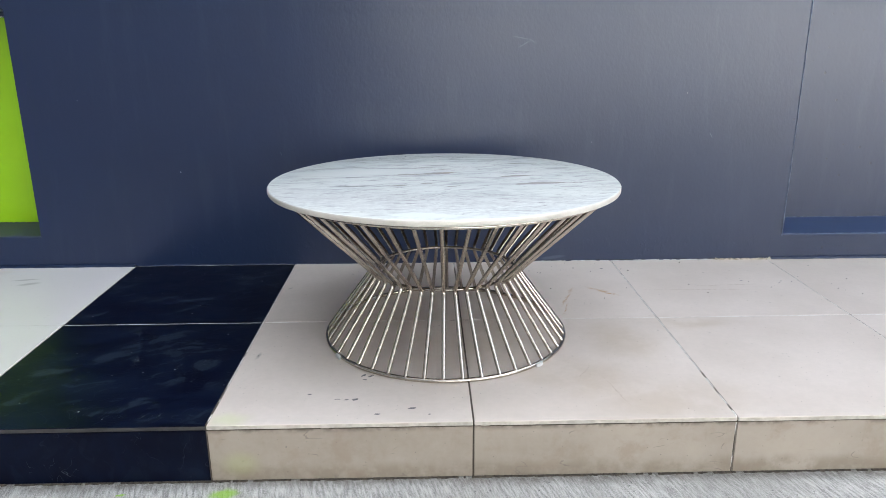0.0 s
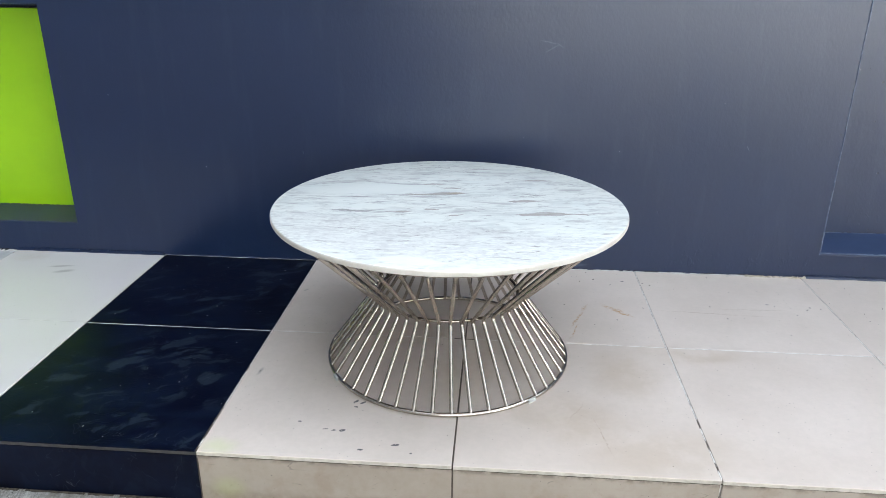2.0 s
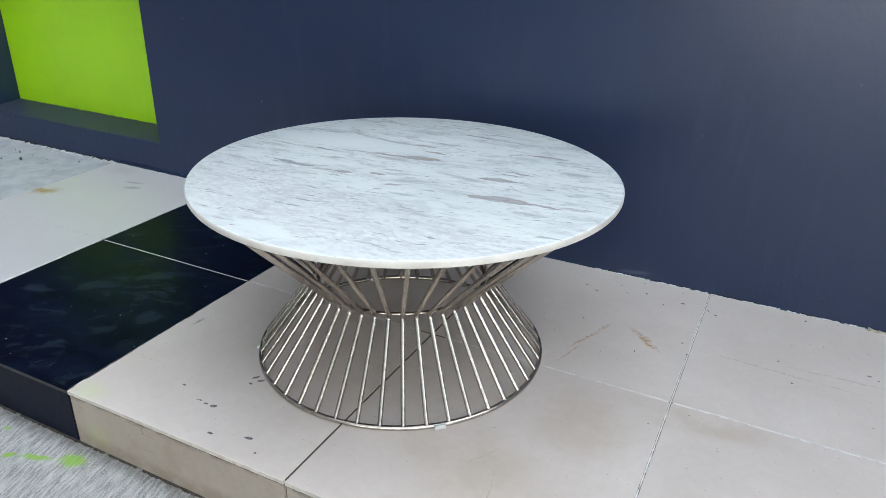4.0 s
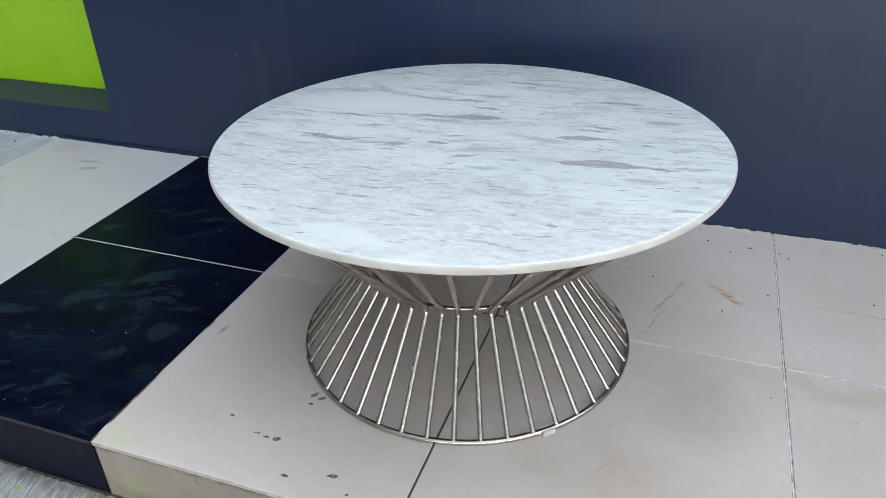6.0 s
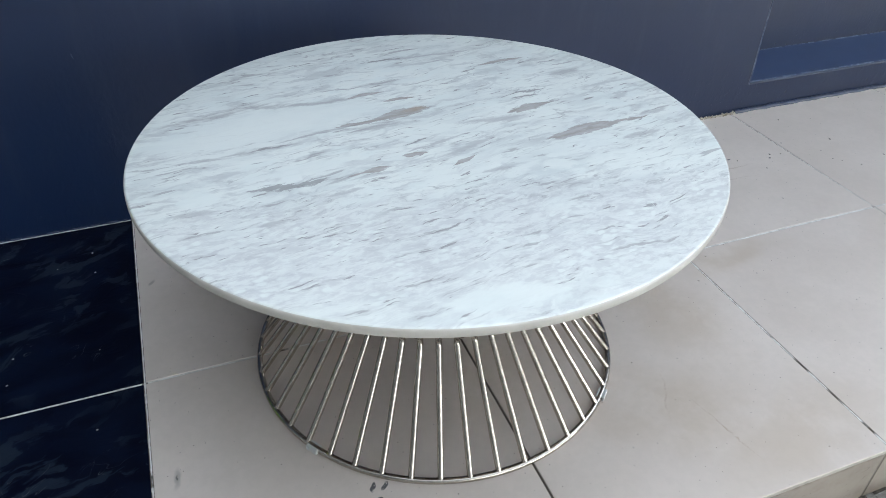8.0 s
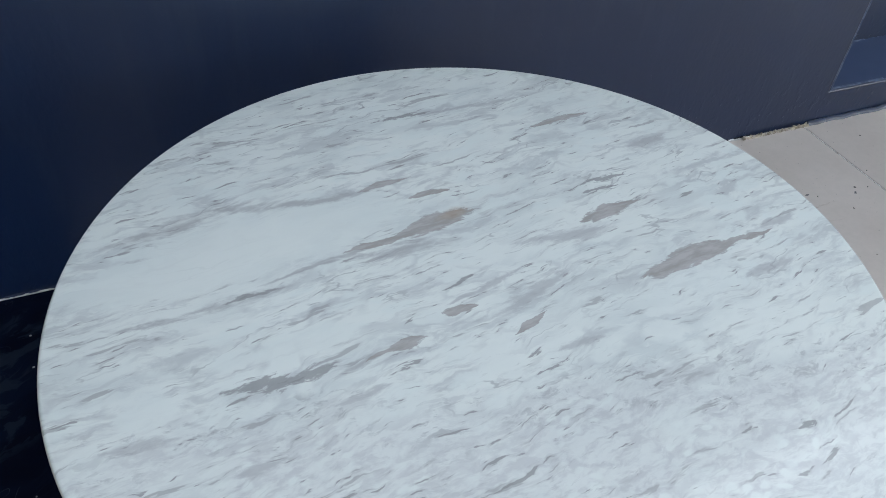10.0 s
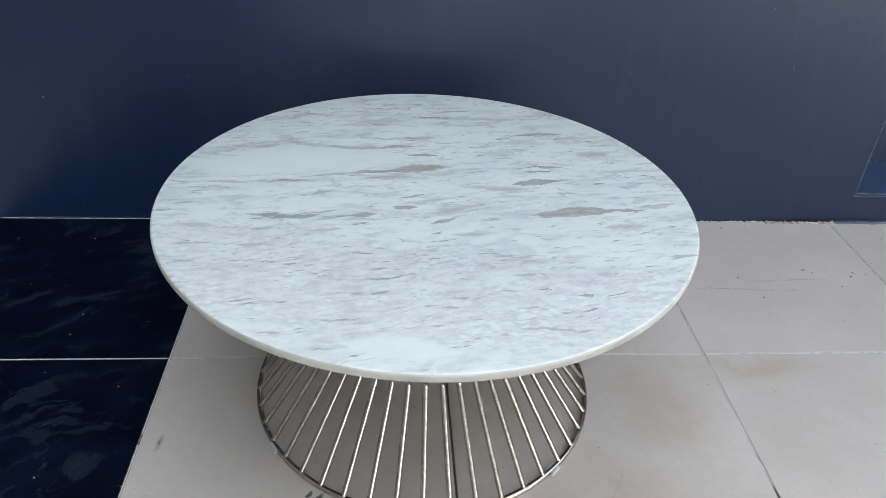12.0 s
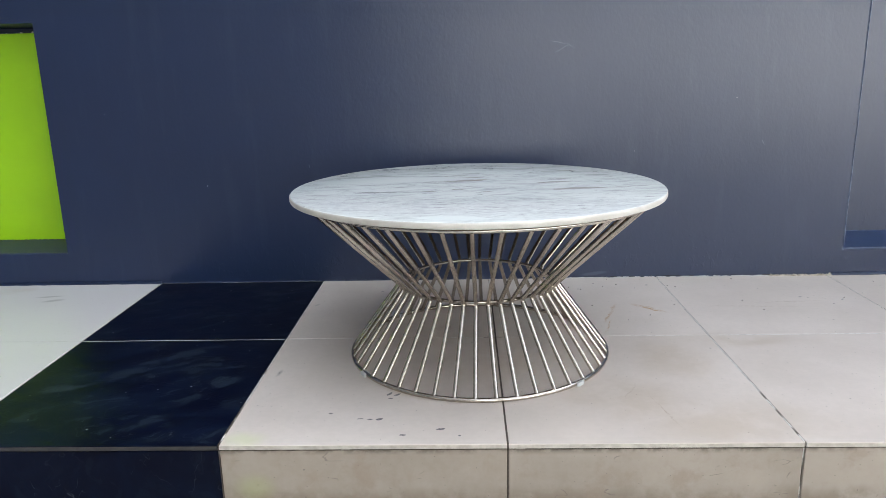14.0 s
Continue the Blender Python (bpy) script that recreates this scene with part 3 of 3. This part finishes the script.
# ---- mesh helpers ----
def part(name, bm, material, parent=None, label=""):
    """Links a bmesh as one mesh object, under a thing or part if one is given."""
    me = bpy.data.meshes.new(name)
    bm.to_mesh(me)
    bm.free()
    for m in material if isinstance(material, (list, tuple)) else (material,):
        me.materials.append(m)
    ob = new(name, me)
    ob.parent = parent
    return tagged(ob, label)


def box(bm, x0, x1, y0, y1, z0, z1, bevel=0.0, index=0):
    made = bmesh.ops.create_cube(bm, size=1.0, matrix=Matrix.Translation(((x0 + x1) / 2, (y0 + y1) / 2, (z0 + z1) / 2)) @ Matrix.Diagonal((x1 - x0, y1 - y0, z1 - z0, 1)))
    edges = list({e for v in made["verts"] for e in v.link_edges})
    if bevel:
        bmesh.ops.bevel(bm, geom=edges, offset=bevel, segments=2, affect="EDGES", profile=0.5)
    return bm


def smooth(ob, degrees=40):
    me = ob.data
    me.polygons.foreach_set("use_smooth", [True] * len(me.polygons))
    me.set_sharp_from_angle(angle=radians(degrees))
    return ob


def tube(points, radius, sides=10, closed=False, out=None):
    """A round bar along points, as a bmesh."""
    bm = bmesh.new()
    pts, rings = [Vector(p) for p in points], []
    count = len(pts)
    for i, p in enumerate(pts):
        a = pts[(i - 1) % count] if closed or i else p
        b = pts[(i + 1) % count] if closed or i < count - 1 else p
        way = (b - a).normalized()
        side = way.cross(Vector((0, 0, 1)) if abs(way.z) < 0.95 or closed else Vector((0, 1, 0))).normalized()
        if not closed:
            side = Vector((0, 0, 1)).cross(out) if out else Vector((0, 1, 0))
        up = side.cross(way)
        rings.append([bm.verts.new(p + radius * (math.cos(2 * math.pi * k / sides) * side + math.sin(2 * math.pi * k / sides) * up)) for k in range(sides)])
    for i in range(count if closed else count - 1):
        r, s = rings[i], rings[(i + 1) % count]
        for k in range(sides):
            bm.faces.new((r[k], r[(k + 1) % sides], s[(k + 1) % sides], s[k]))
    if not closed:
        bm.faces.new(rings[0]), bm.faces.new(rings[-1])
    bmesh.ops.recalc_face_normals(bm, faces=bm.faces)
    return bm


def hoop(radius, z, thick, around=160, sides=12):
    return tube([(radius * math.cos(2 * math.pi * k / around), radius * math.sin(2 * math.pi * k / around), z) for k in range(around)], thick, sides, True)


def turned(profile, around=192):
    """A solid of revolution about z from (radius, z) points, closed by fans at the axis."""
    bm = bmesh.new()
    rings = [[bm.verts.new((r * math.cos(2 * math.pi * k / around), r * math.sin(2 * math.pi * k / around), z)) for k in range(around)] for r, z in profile]
    for r, s in zip(rings, rings[1:]):
        for k in range(around):
            bm.faces.new((r[k], r[(k + 1) % around], s[(k + 1) % around], s[k]))
    bm.faces.new(rings[0]), bm.faces.new(rings[-1])
    bmesh.ops.recalc_face_normals(bm, faces=bm.faces)
    return bm


def crumbs(x0, x1, y, z, count, size, seed, spread=0.008):
    """Loose irregular lumps along a line, as one bmesh."""
    rnd = random.Random(seed)
    bm = bmesh.new()
    for _ in range(count):
        s = size * rnd.uniform(0.35, 1.0)
        at = Matrix.Translation((rnd.uniform(x0, x1), y + rnd.uniform(-spread, spread * 0.4), z + 0.2 * s))
        turn = Euler((rnd.uniform(0, 6), rnd.uniform(0, 6), rnd.uniform(-0.6, 0.6))).to_matrix().to_4x4()
        made = bmesh.ops.create_icosphere(bm, subdivisions=1, radius=1.0, matrix=at @ turn @ Matrix.Diagonal((s * rnd.uniform(0.8, 2.2), s * rnd.uniform(0.5, 0.9), s * rnd.uniform(0.2, 0.5), 1)))
        for v in made["verts"]:
            v.co += Vector([rnd.uniform(-0.25, 0.25) * s for _ in range(3)])
    return bm


def ragged_strip(x0, x1, y, z, width, height, seed, keep=0.75):
    """A low broken bead of filler along a wall's foot: its width and height change along it, with gaps."""
    rnd = random.Random(seed)
    bm = bmesh.new()
    x, last = x0, None
    while x < x1:
        w, h = width * rnd.uniform(0.35, 1.0), height * rnd.uniform(0.5, 1.0)
        ring = [bm.verts.new(c) for c in ((x, y + 0.004, z), (x, y - w, z), (x, y - 0.7 * w, z + 0.6 * h), (x, y - 0.2 * w, z + h), (x, y + 0.004, z + h))]
        if last:
            for k in range(5):
                bm.faces.new((last[k], last[(k + 1) % 5], ring[(k + 1) % 5], ring[k]))
        else:
            bm.faces.new(ring)
        x += rnd.uniform(0.003, 0.010)
        started, last = last is not None, ring
        if started and rnd.random() > keep:
            bm.faces.new(ring)
            last = None
            x += rnd.uniform(0.002, 0.014)
    bmesh.ops.recalc_face_normals(bm, faces=bm.faces)
    return bm


# ---- setting ----
TOP, WALL = 0.145, 1.180          # platform height, wall face
JOINT = 0.0040
COLUMNS = [-1.8 + 0.6 * k for k in range(10)]
ROWS_Y = [(0.0, 0.6), (0.6, WALL - 0.004)]

ground = part("ground", box(bmesh.new(), -300, 300, -300, 300, -0.5, 0.0), CONCRETE)
tagged(ground, "grey broom-finished concrete street with lime paint splashes", "ground", kind="structure")

# unseen; reaches closer on the left to darken reflections in the wall
bm = box(bmesh.new(), -300, 0.2, -9.0, -0.95, -0.2, 0.004)
road = part("road", box(bm, 0.2, 300, -9.0, -2.6, -0.2, 0.004), ASPHALT)
tagged(road, "unseen dark asphalt added to dim bounce and wall reflections", "road", kind="structure")

platform = part("floor", box(bmesh.new(), -1.8, 3.9, 0.0035, WALL + 0.2, 0.001, TOP - 0.0010), GROUT)
tagged(platform, "raised tiled porch floor with beige and black tiles", "floor", kind="structure")

slab = part("floor_side", box(bmesh.new(), -4.5, -1.8015, 0.0, WALL + 0.2, 0.001, TOP - 0.004, 0.004), CEMENT)
tagged(slab, "bare grey cement floor beside the tiles", "floor", kind="structure")


def wall_with_openings(xs, zs, y0, y1, recess):
    """A wall on a grid of cells; recess maps a cell to the depth of its recess."""
    bm = bmesh.new()

    def quad(a, b, c, d):
        bm.faces.new([bm.verts.new(v) for v in (a, b, c, d)])

    def depth(i, k):
        return recess.get((i, k), 0.0) if 0 <= i < len(xs) - 1 and 0 <= k < len(zs) - 1 else None

    for i in range(len(xs) - 1):
        for k in range(len(zs) - 1):
            d, (x, u), (z, w) = y0 + depth(i, k), xs[i : i + 2], zs[k : k + 2]
            quad((x, d, z), (u, d, z), (u, d, w), (x, d, w))
            if i + 2 < len(xs) and depth(i + 1, k) != depth(i, k):
                e = y0 + depth(i + 1, k)
                quad((u, d, z), (u, e, z), (u, e, w), (u, d, w))
            if k + 2 < len(zs) and depth(i, k + 1) != depth(i, k):
                e = y0 + depth(i, k + 1)
                quad((x, d, w), (u, d, w), (u, e, w), (x, e, w))
    x, u, z, w = xs[0], xs[-1], zs[0], zs[-1]
    quad((x, y1, z), (x, y1, w), (u, y1, w), (u, y1, z))
    for k in range(len(zs) - 1):
        for a, i in ((x, 0), (u, len(xs) - 2)):
            d = y0 + depth(i, k)
            quad((a, d, zs[k]), (a, y1, zs[k]), (a, y1, zs[k + 1]), (a, d, zs[k + 1]))
    for i in range(len(xs) - 1):
        for b, k in ((z, 0), (w, len(zs) - 2)):
            d = y0 + depth(i, k)
            quad((xs[i], d, b), (xs[i + 1], d, b), (xs[i + 1], y1, b), (xs[i], y1, b))
    bmesh.ops.remove_doubles(bm, verts=bm.verts, dist=1e-5)
    bmesh.ops.recalc_face_normals(bm, faces=bm.faces)
    return bm


NICHE_L, NICHE_R = -1.538, 1.250   # edges of the two recesses
wall = part("wall_back", wall_with_openings(
    [-4.5, -2.62, NICHE_L, NICHE_R, 2.75, 3.9], [0.0, 0.238, 0.261, 1.066, 2.30, 3.75], WALL, WALL + 0.45,
    {(1, 2): 0.22, (3, 1): 0.165, (3, 2): 0.165, (3, 3): 0.165}), NAVY)
tagged(wall, "navy blue painted plaster wall with two recessed panels", "wall", kind="structure")
edge = wall.modifiers.new("edge", "BEVEL")
edge.width, edge.segments, edge.limit_method, edge.angle_limit = 0.004, 2, "ANGLE", radians(50)


def sloped_sill(x0, x1, z0, z1, depth):
    """A wedge of plaster that rises from the wall face to the back of a recess."""
    bm = bmesh.new()
    ring = [(WALL + 0.003, z0 - 0.02), (WALL + 0.003, z0), (WALL + depth, z1), (WALL + depth, z0 - 0.02)]
    ends = [[bm.verts.new((x, y, z)) for y, z in ring] for x in (x0, x1)]
    for k in range(4):
        bm.faces.new((ends[0][k], ends[0][(k + 1) % 4], ends[1][(k + 1) % 4], ends[1][k]))
    bm.faces.new(ends[0]), bm.faces.new(ends[1])
    bmesh.ops.recalc_face_normals(bm, faces=bm.faces)
    return bm


part("sill", sloped_sill(-2.618, NICHE_L - 0.002, 0.264, 0.278, 0.172), SILL_GREY, wall, "grey-green painted sloping sill")
part("sill", sloped_sill(NICHE_R + 0.002, 2.748, 0.241, 0.266, 0.163), SILL_BLUE, wall, "smooth mid-blue painted sloping sill")
part("wall_panel", box(bmesh.new(), -2.618, NICHE_L - 0.002, WALL + 0.170, WALL + 0.205, 0.266, 1.044, 0.002), GREEN, wall, "lime green painted panel")
part("panel_rim", crumbs(-2.6, NICHE_L - 0.01, WALL + 0.178, 1.044, 150, 0.004, 3, 0.006), FLAKES, wall, "torn white paper edge")
part("panel_rim", crumbs(-2.6, NICHE_L - 0.01, WALL + 0.166, 0.278, 70, 0.004, 5, 0.003), GREEN, wall, "lumpy green paint edge")

# worn paint along the edges of the right recess
part("worn_edge", tube([(NICHE_R + 0.001 + 0.0006 * math.sin(k * 1.3), WALL + 0.0014, 0.235 + 0.04 * k) for k in range(52)], 0.0022, 6, False, Vector((0, 1, 0))), WORN_EDGE, wall, "scuffed pale paint edge")
part("worn_edge", ragged_strip(NICHE_R + 0.003, 2.74, WALL + 0.0045, 0.2412, 0.0035, 0.0016, 41, 0.93), WORN_EDGE, wall, "scuffed pale paint edge")
part("worn_edge", ragged_strip(NICHE_R + 0.003, 2.74, WALL + 0.1635, 0.2650, 0.0045, 0.0030, 42, 0.93), WORN_EDGE, wall, "scuffed pale paint edge")

# caulk, paint ridges and broken plaster along the foot of the wall
part("caulk", tube([(-1.80 + 0.02 * k, WALL - 0.004 - 0.0015 * math.sin(k * 1.7), TOP + 0.001 + 0.001 * math.sin(k * 2.3)) for k in range(31)], 0.0075, 8), NAVY, wall)
part("caulk", tube([(1.215 + 0.03 * k, WALL - 0.004 - 0.002 * math.sin(k * 1.9), TOP + 0.001 + 0.0015 * math.sin(k * 2.9)) for k in range(61)], 0.0085, 8), NAVY, wall)
part("plaster_crumbs", crumbs(1.00, 1.215, WALL - 0.006, TOP, 170, 0.0050, 11, 0.007), PLASTER, wall, "crumbling yellowish plaster")
part("filler", ragged_strip(0.26, 1.03, WALL - 0.001, TOP, 0.0042, 0.0022, 12, 0.93), FLAKES, wall, "chipped white filler")
part("filler", ragged_strip(0.30, 1.05, WALL - 0.0005, TOP + 0.0015, 0.0030, 0.0035, 19, 0.60), VOID, wall, "dark crumbled paint")
part("filler", ragged_strip(-1.2, 0.30, WALL, TOP, 0.0035, 0.0040, 13, 0.80), NAVY, wall, "navy paint drips")
part("paint_flakes", crumbs(-3.2, -1.80, WALL - 0.014, TOP - 0.004, 90, 0.0040, 14, 0.030), FLAKES, wall, "peeling white paint flakes")
part("filler", ragged_strip(-3.2, -1.78, WALL - 0.003, TOP - 0.004, 0.020, 0.0035, 61, 0.82), FLAKES, wall, "torn white paint edge")
part("filler", ragged_strip(-3.2, -1.70, WALL - 0.002, TOP - 0.003, 0.012, 0.0055, 62, 0.60), VOID, wall, "dark crumbled paint")
part("paint_flakes", crumbs(-3.2, -1.85, WALL - 0.10, TOP - 0.004, 46, 0.006, 15, 0.16), VOID, slab, "dark debris")

# unseen walls added to block low light and shape the navy wall's sheen
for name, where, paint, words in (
        ("unseen_blocker_1", (-7, -0.6, -9.4, -9.0, 0.0, 17.0), DARK_BLOCKER, "unseen dark wall added to block light from the left"),
        ("unseen_bounce_1", (-0.598, 4.5, -9.4, -9.0, 0.0, 2.5), MID_BOUNCE, "unseen grey wall added for bounce and wall sheen"),
        ("unseen_bounce_2", (4.502, 22, -9.4, -9.0, 0.0, 2.5), PALE_BOUNCE, "unseen pale wall added to brighten the sheen at right"),
        ("unseen_blocker_2", (-0.598, 4.5, -9.4, -9.0, 2.502, 10.0), UPPER_BLOCKER, "unseen dark wall added to hold back high sheen"),
        ("unseen_blocker_3", (4.502, 22, -9.4, -9.0, 2.502, 10.0), UPPER_BLOCKER, "unseen dark wall added to hold back high sheen"),
        ("unseen_blocker_west", (-7.4, -7.002, -9.4, 6.0, 0.0, 17.0), DARK_BLOCKER, "unseen dark wall added to block low side light"),
        ("unseen_blocker_east", (22.002, 22.4, -9.4, 6.0, 0.0, 9.0), DARK_BLOCKER, "unseen dark wall added to block low side light")):
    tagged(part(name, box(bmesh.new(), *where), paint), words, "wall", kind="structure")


# ---- the coffee table ----
TABLE = Vector((-0.049, 0.530, TOP))
ROD_COUNT, ROD_PHASE = 44, 5.75
HEIGHT, THICK, RADIUS = 0.4425, 0.0158, 0.487
WAIST, KNEE, NECK = 0.2060, 0.193, Vector((-0.0008, 0.002, 0))           # where the rods bend
SLAB, RING = Vector((-0.002, 0.028, 0)), Vector((0.000, 0.018, 0))   # the slab lies a little off the centre of the base


def coffee_table():
    table = new("coffee_table")
    table.location = TABLE
    tagged(table, "round white marble coffee table on a flared steel rod base", "coffee table")
    # slab with eased edges
    z0, z1, e = HEIGHT - THICK, HEIGHT, 0.005
    rim = [(RADIUS - e + e * math.sin(a), z1 - e + e * math.cos(a)) for a in (0, math.pi / 8, math.pi / 4, 3 * math.pi / 8, math.pi / 2)]
    low = [(RADIUS - 0.004 + 0.004 * math.cos(a), z0 + 0.004 - 0.004 * math.sin(a)) for a in (0, math.pi / 4, math.pi / 2)]
    bm = turned([(RADIUS * 0.5, z1), *rim, *low, (RADIUS * 0.5, z0)], 256)
    for f in bm.faces:
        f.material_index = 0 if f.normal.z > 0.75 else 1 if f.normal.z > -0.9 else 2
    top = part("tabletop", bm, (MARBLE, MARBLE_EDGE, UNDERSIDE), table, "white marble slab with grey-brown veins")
    smooth(top, 35)
    top.location, top.rotation_euler = SLAB, (-0.009, 0, 0)
    smooth(part("base_ring", hoop(0.3440, 0.0058, 0.0057), STEEL, table))
    waist = smooth(part("waist_ring", hoop(WAIST - 0.0080, KNEE, 0.0042), STEEL, table))
    waist.location = NECK
    for radius in (0.447, 0.420):
        ring = smooth(part("top_ring", hoop(radius, z0 - 0.0078, 0.0052), STEEL, table))
        ring.location, ring.rotation_euler = RING, (-0.009, 0, 0)
    # bent rods round the axis, welded to the three rings
    for k in range(ROD_COUNT):
        angle = radians(ROD_PHASE + 360 / ROD_COUNT * k)
        out = Vector((math.cos(angle), math.sin(angle), 0))
        low_end, knee = 0.343 * out + Vector((0, 0, 0.007)), WAIST * out + NECK + Vector((0, 0, KNEE))
        high_end = 0.443 * out + RING + Vector((0, 0, z0 - 0.0093 - 0.009 * 0.43 * out.y))
        a, b = (low_end - knee).normalized() * 0.014, (high_end - knee).normalized() * 0.014
        bend = [knee + a * (1 - s) ** 2 + b * s**2 for s in (0, 0.17, 0.34, 0.5, 0.66, 0.83, 1)]
        smooth(part("rod", tube([low_end, *bend, high_end], 0.0053, 10, False, out), STEEL, table), 60)
    # rubber pads between the rings and the slab
    for k in range(4):
        a = radians(45 + 90 * k)
        x, y = 0.434 * math.cos(a), 0.434 * math.sin(a)
        bm = box(bmesh.new(), -0.014, 0.014, -0.010, 0.010, z0 - 0.0042, z0 + 0.0002, 0.001)
        bmesh.ops.transform(bm, matrix=Matrix.Translation((x, y, -0.009 * y)) @ Matrix.Rotation(a, 4, "Z"), verts=bm.verts)
        part("pad", bm, VOID, table, "thin black rubber pad").location = RING
    # plastic glides clipped on the base ring
    bm = box(bmesh.new(), -0.009, 0.007, -0.012, 0.012, 0.0002, 0.0105, 0.0012)
    glide = part("glide", bm, PLASTIC, table, "milky plastic clip")
    for k, angle in enumerate((-47, -147, 133)):
        ob = glide if k == 0 else new("glide", glide.data)
        ob.parent, ob.rotation_euler = table, (0, 0, radians(angle))
        ob.location = (0.346 * math.cos(radians(angle)), 0.346 * math.sin(radians(angle)), 0)
        tagged(ob, "milky plastic clip")
    return table


coffee_table()


# ---- tiles, piece by piece ----
def tile_mesh(name, w, d, h, face, side):
    """A tile with eased edges: the face on top, the biscuit at its sides."""
    bm = box(bmesh.new(), 0, w, 0, d, -h, 0)
    upper = [e for e in bm.edges if all(v.co.z > -1e-6 for v in e.verts)]
    bmesh.ops.bevel(bm, geom=upper, offset=0.0012, segments=1, affect="EDGES")
    for f in bm.faces:
        f.material_index = 0 if f.normal.z > 0.3 else 1
    me = bpy.data.meshes.new(name)
    bm.to_mesh(me)
    bm.free()
    me.materials.append(face)
    me.materials.append(side)
    return me


LIP = 0.003
TILES = {}
rnd = random.Random(8)
for i, x in enumerate(COLUMNS[:-1]):
    dark = i == 1
    for k, (y0, y1) in enumerate(ROWS_Y):
        front = LIP if k == 0 else -JOINT / 2
        w, d = 0.6 - JOINT, y1 - y0 + front - JOINT / 2
        me = TILES.setdefault((dark, k), tile_mesh("tile", w, d, 0.010, BLACK if dark else BEIGE, BISCUIT_DARK if dark else BISCUIT))
        ob = new("tile", me)
        ob.location = (x + JOINT / 2, y0 - front, TOP - 0.0004 * rnd.random())
        ob.rotation_euler = (rnd.uniform(-0.0006, 0.0006), rnd.uniform(-0.0006, 0.0006), rnd.uniform(-0.0007, 0.0007))
        ob.parent = platform
        tagged(ob, "glossy black slate-look tile" if dark else "")
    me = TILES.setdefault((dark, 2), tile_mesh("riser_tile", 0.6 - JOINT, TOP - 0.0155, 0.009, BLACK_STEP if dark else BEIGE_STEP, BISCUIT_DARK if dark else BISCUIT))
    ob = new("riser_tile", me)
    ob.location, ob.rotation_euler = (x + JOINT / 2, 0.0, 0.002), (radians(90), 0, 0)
    ob.parent = platform
    tagged(ob, "black step-front tile" if dark else "")

# dark grit lying on the back tiles
rnd = random.Random(31)
SPOTS = [(0.270, 1.061), (0.308, 1.037), (0.362, 1.105), (0.418, 1.150), (0.438, 1.088), (0.388, 1.067), (0.531, 1.141), (1.019, 0.917), (1.071, 0.855), (1.166, 0.908), (1.296, 0.886), (1.374, 0.932), (1.291, 0.835)]
SPOTS += [(rnd.uniform(0.25, 1.9), rnd.uniform(0.72, 1.16)) for _ in range(26)]
grit = bmesh.new()
for x, y in SPOTS:
    s = rnd.uniform(0.0014, 0.0028)
    turn = Matrix.Translation((x, y, TOP + 0.3 * s)) @ Euler((0, 0, rnd.uniform(0, 6))).to_matrix().to_4x4()
    bmesh.ops.create_icosphere(grit, subdivisions=1, radius=1.0, matrix=turn @ Matrix.Diagonal((s * rnd.uniform(1.0, 1.7), s * rnd.uniform(0.6, 1.0), s * 0.5, 1)))
part("grit", grit, VOID, platform, "dark grit on the tiles")
part("dirt", ragged_strip(-1.8, 3.8, -0.0008, 0.0, 0.0055, 0.0030, 51, 0.95), DIRT, ground, "dark dirt along the foot of the step")
part("dirt", ragged_strip(-0.6, 3.8, -0.0006, TOP - 0.0125, 0.0016, 0.0018, 52, 0.985), DIRT, platform, "dirt under the lip of the tiles")
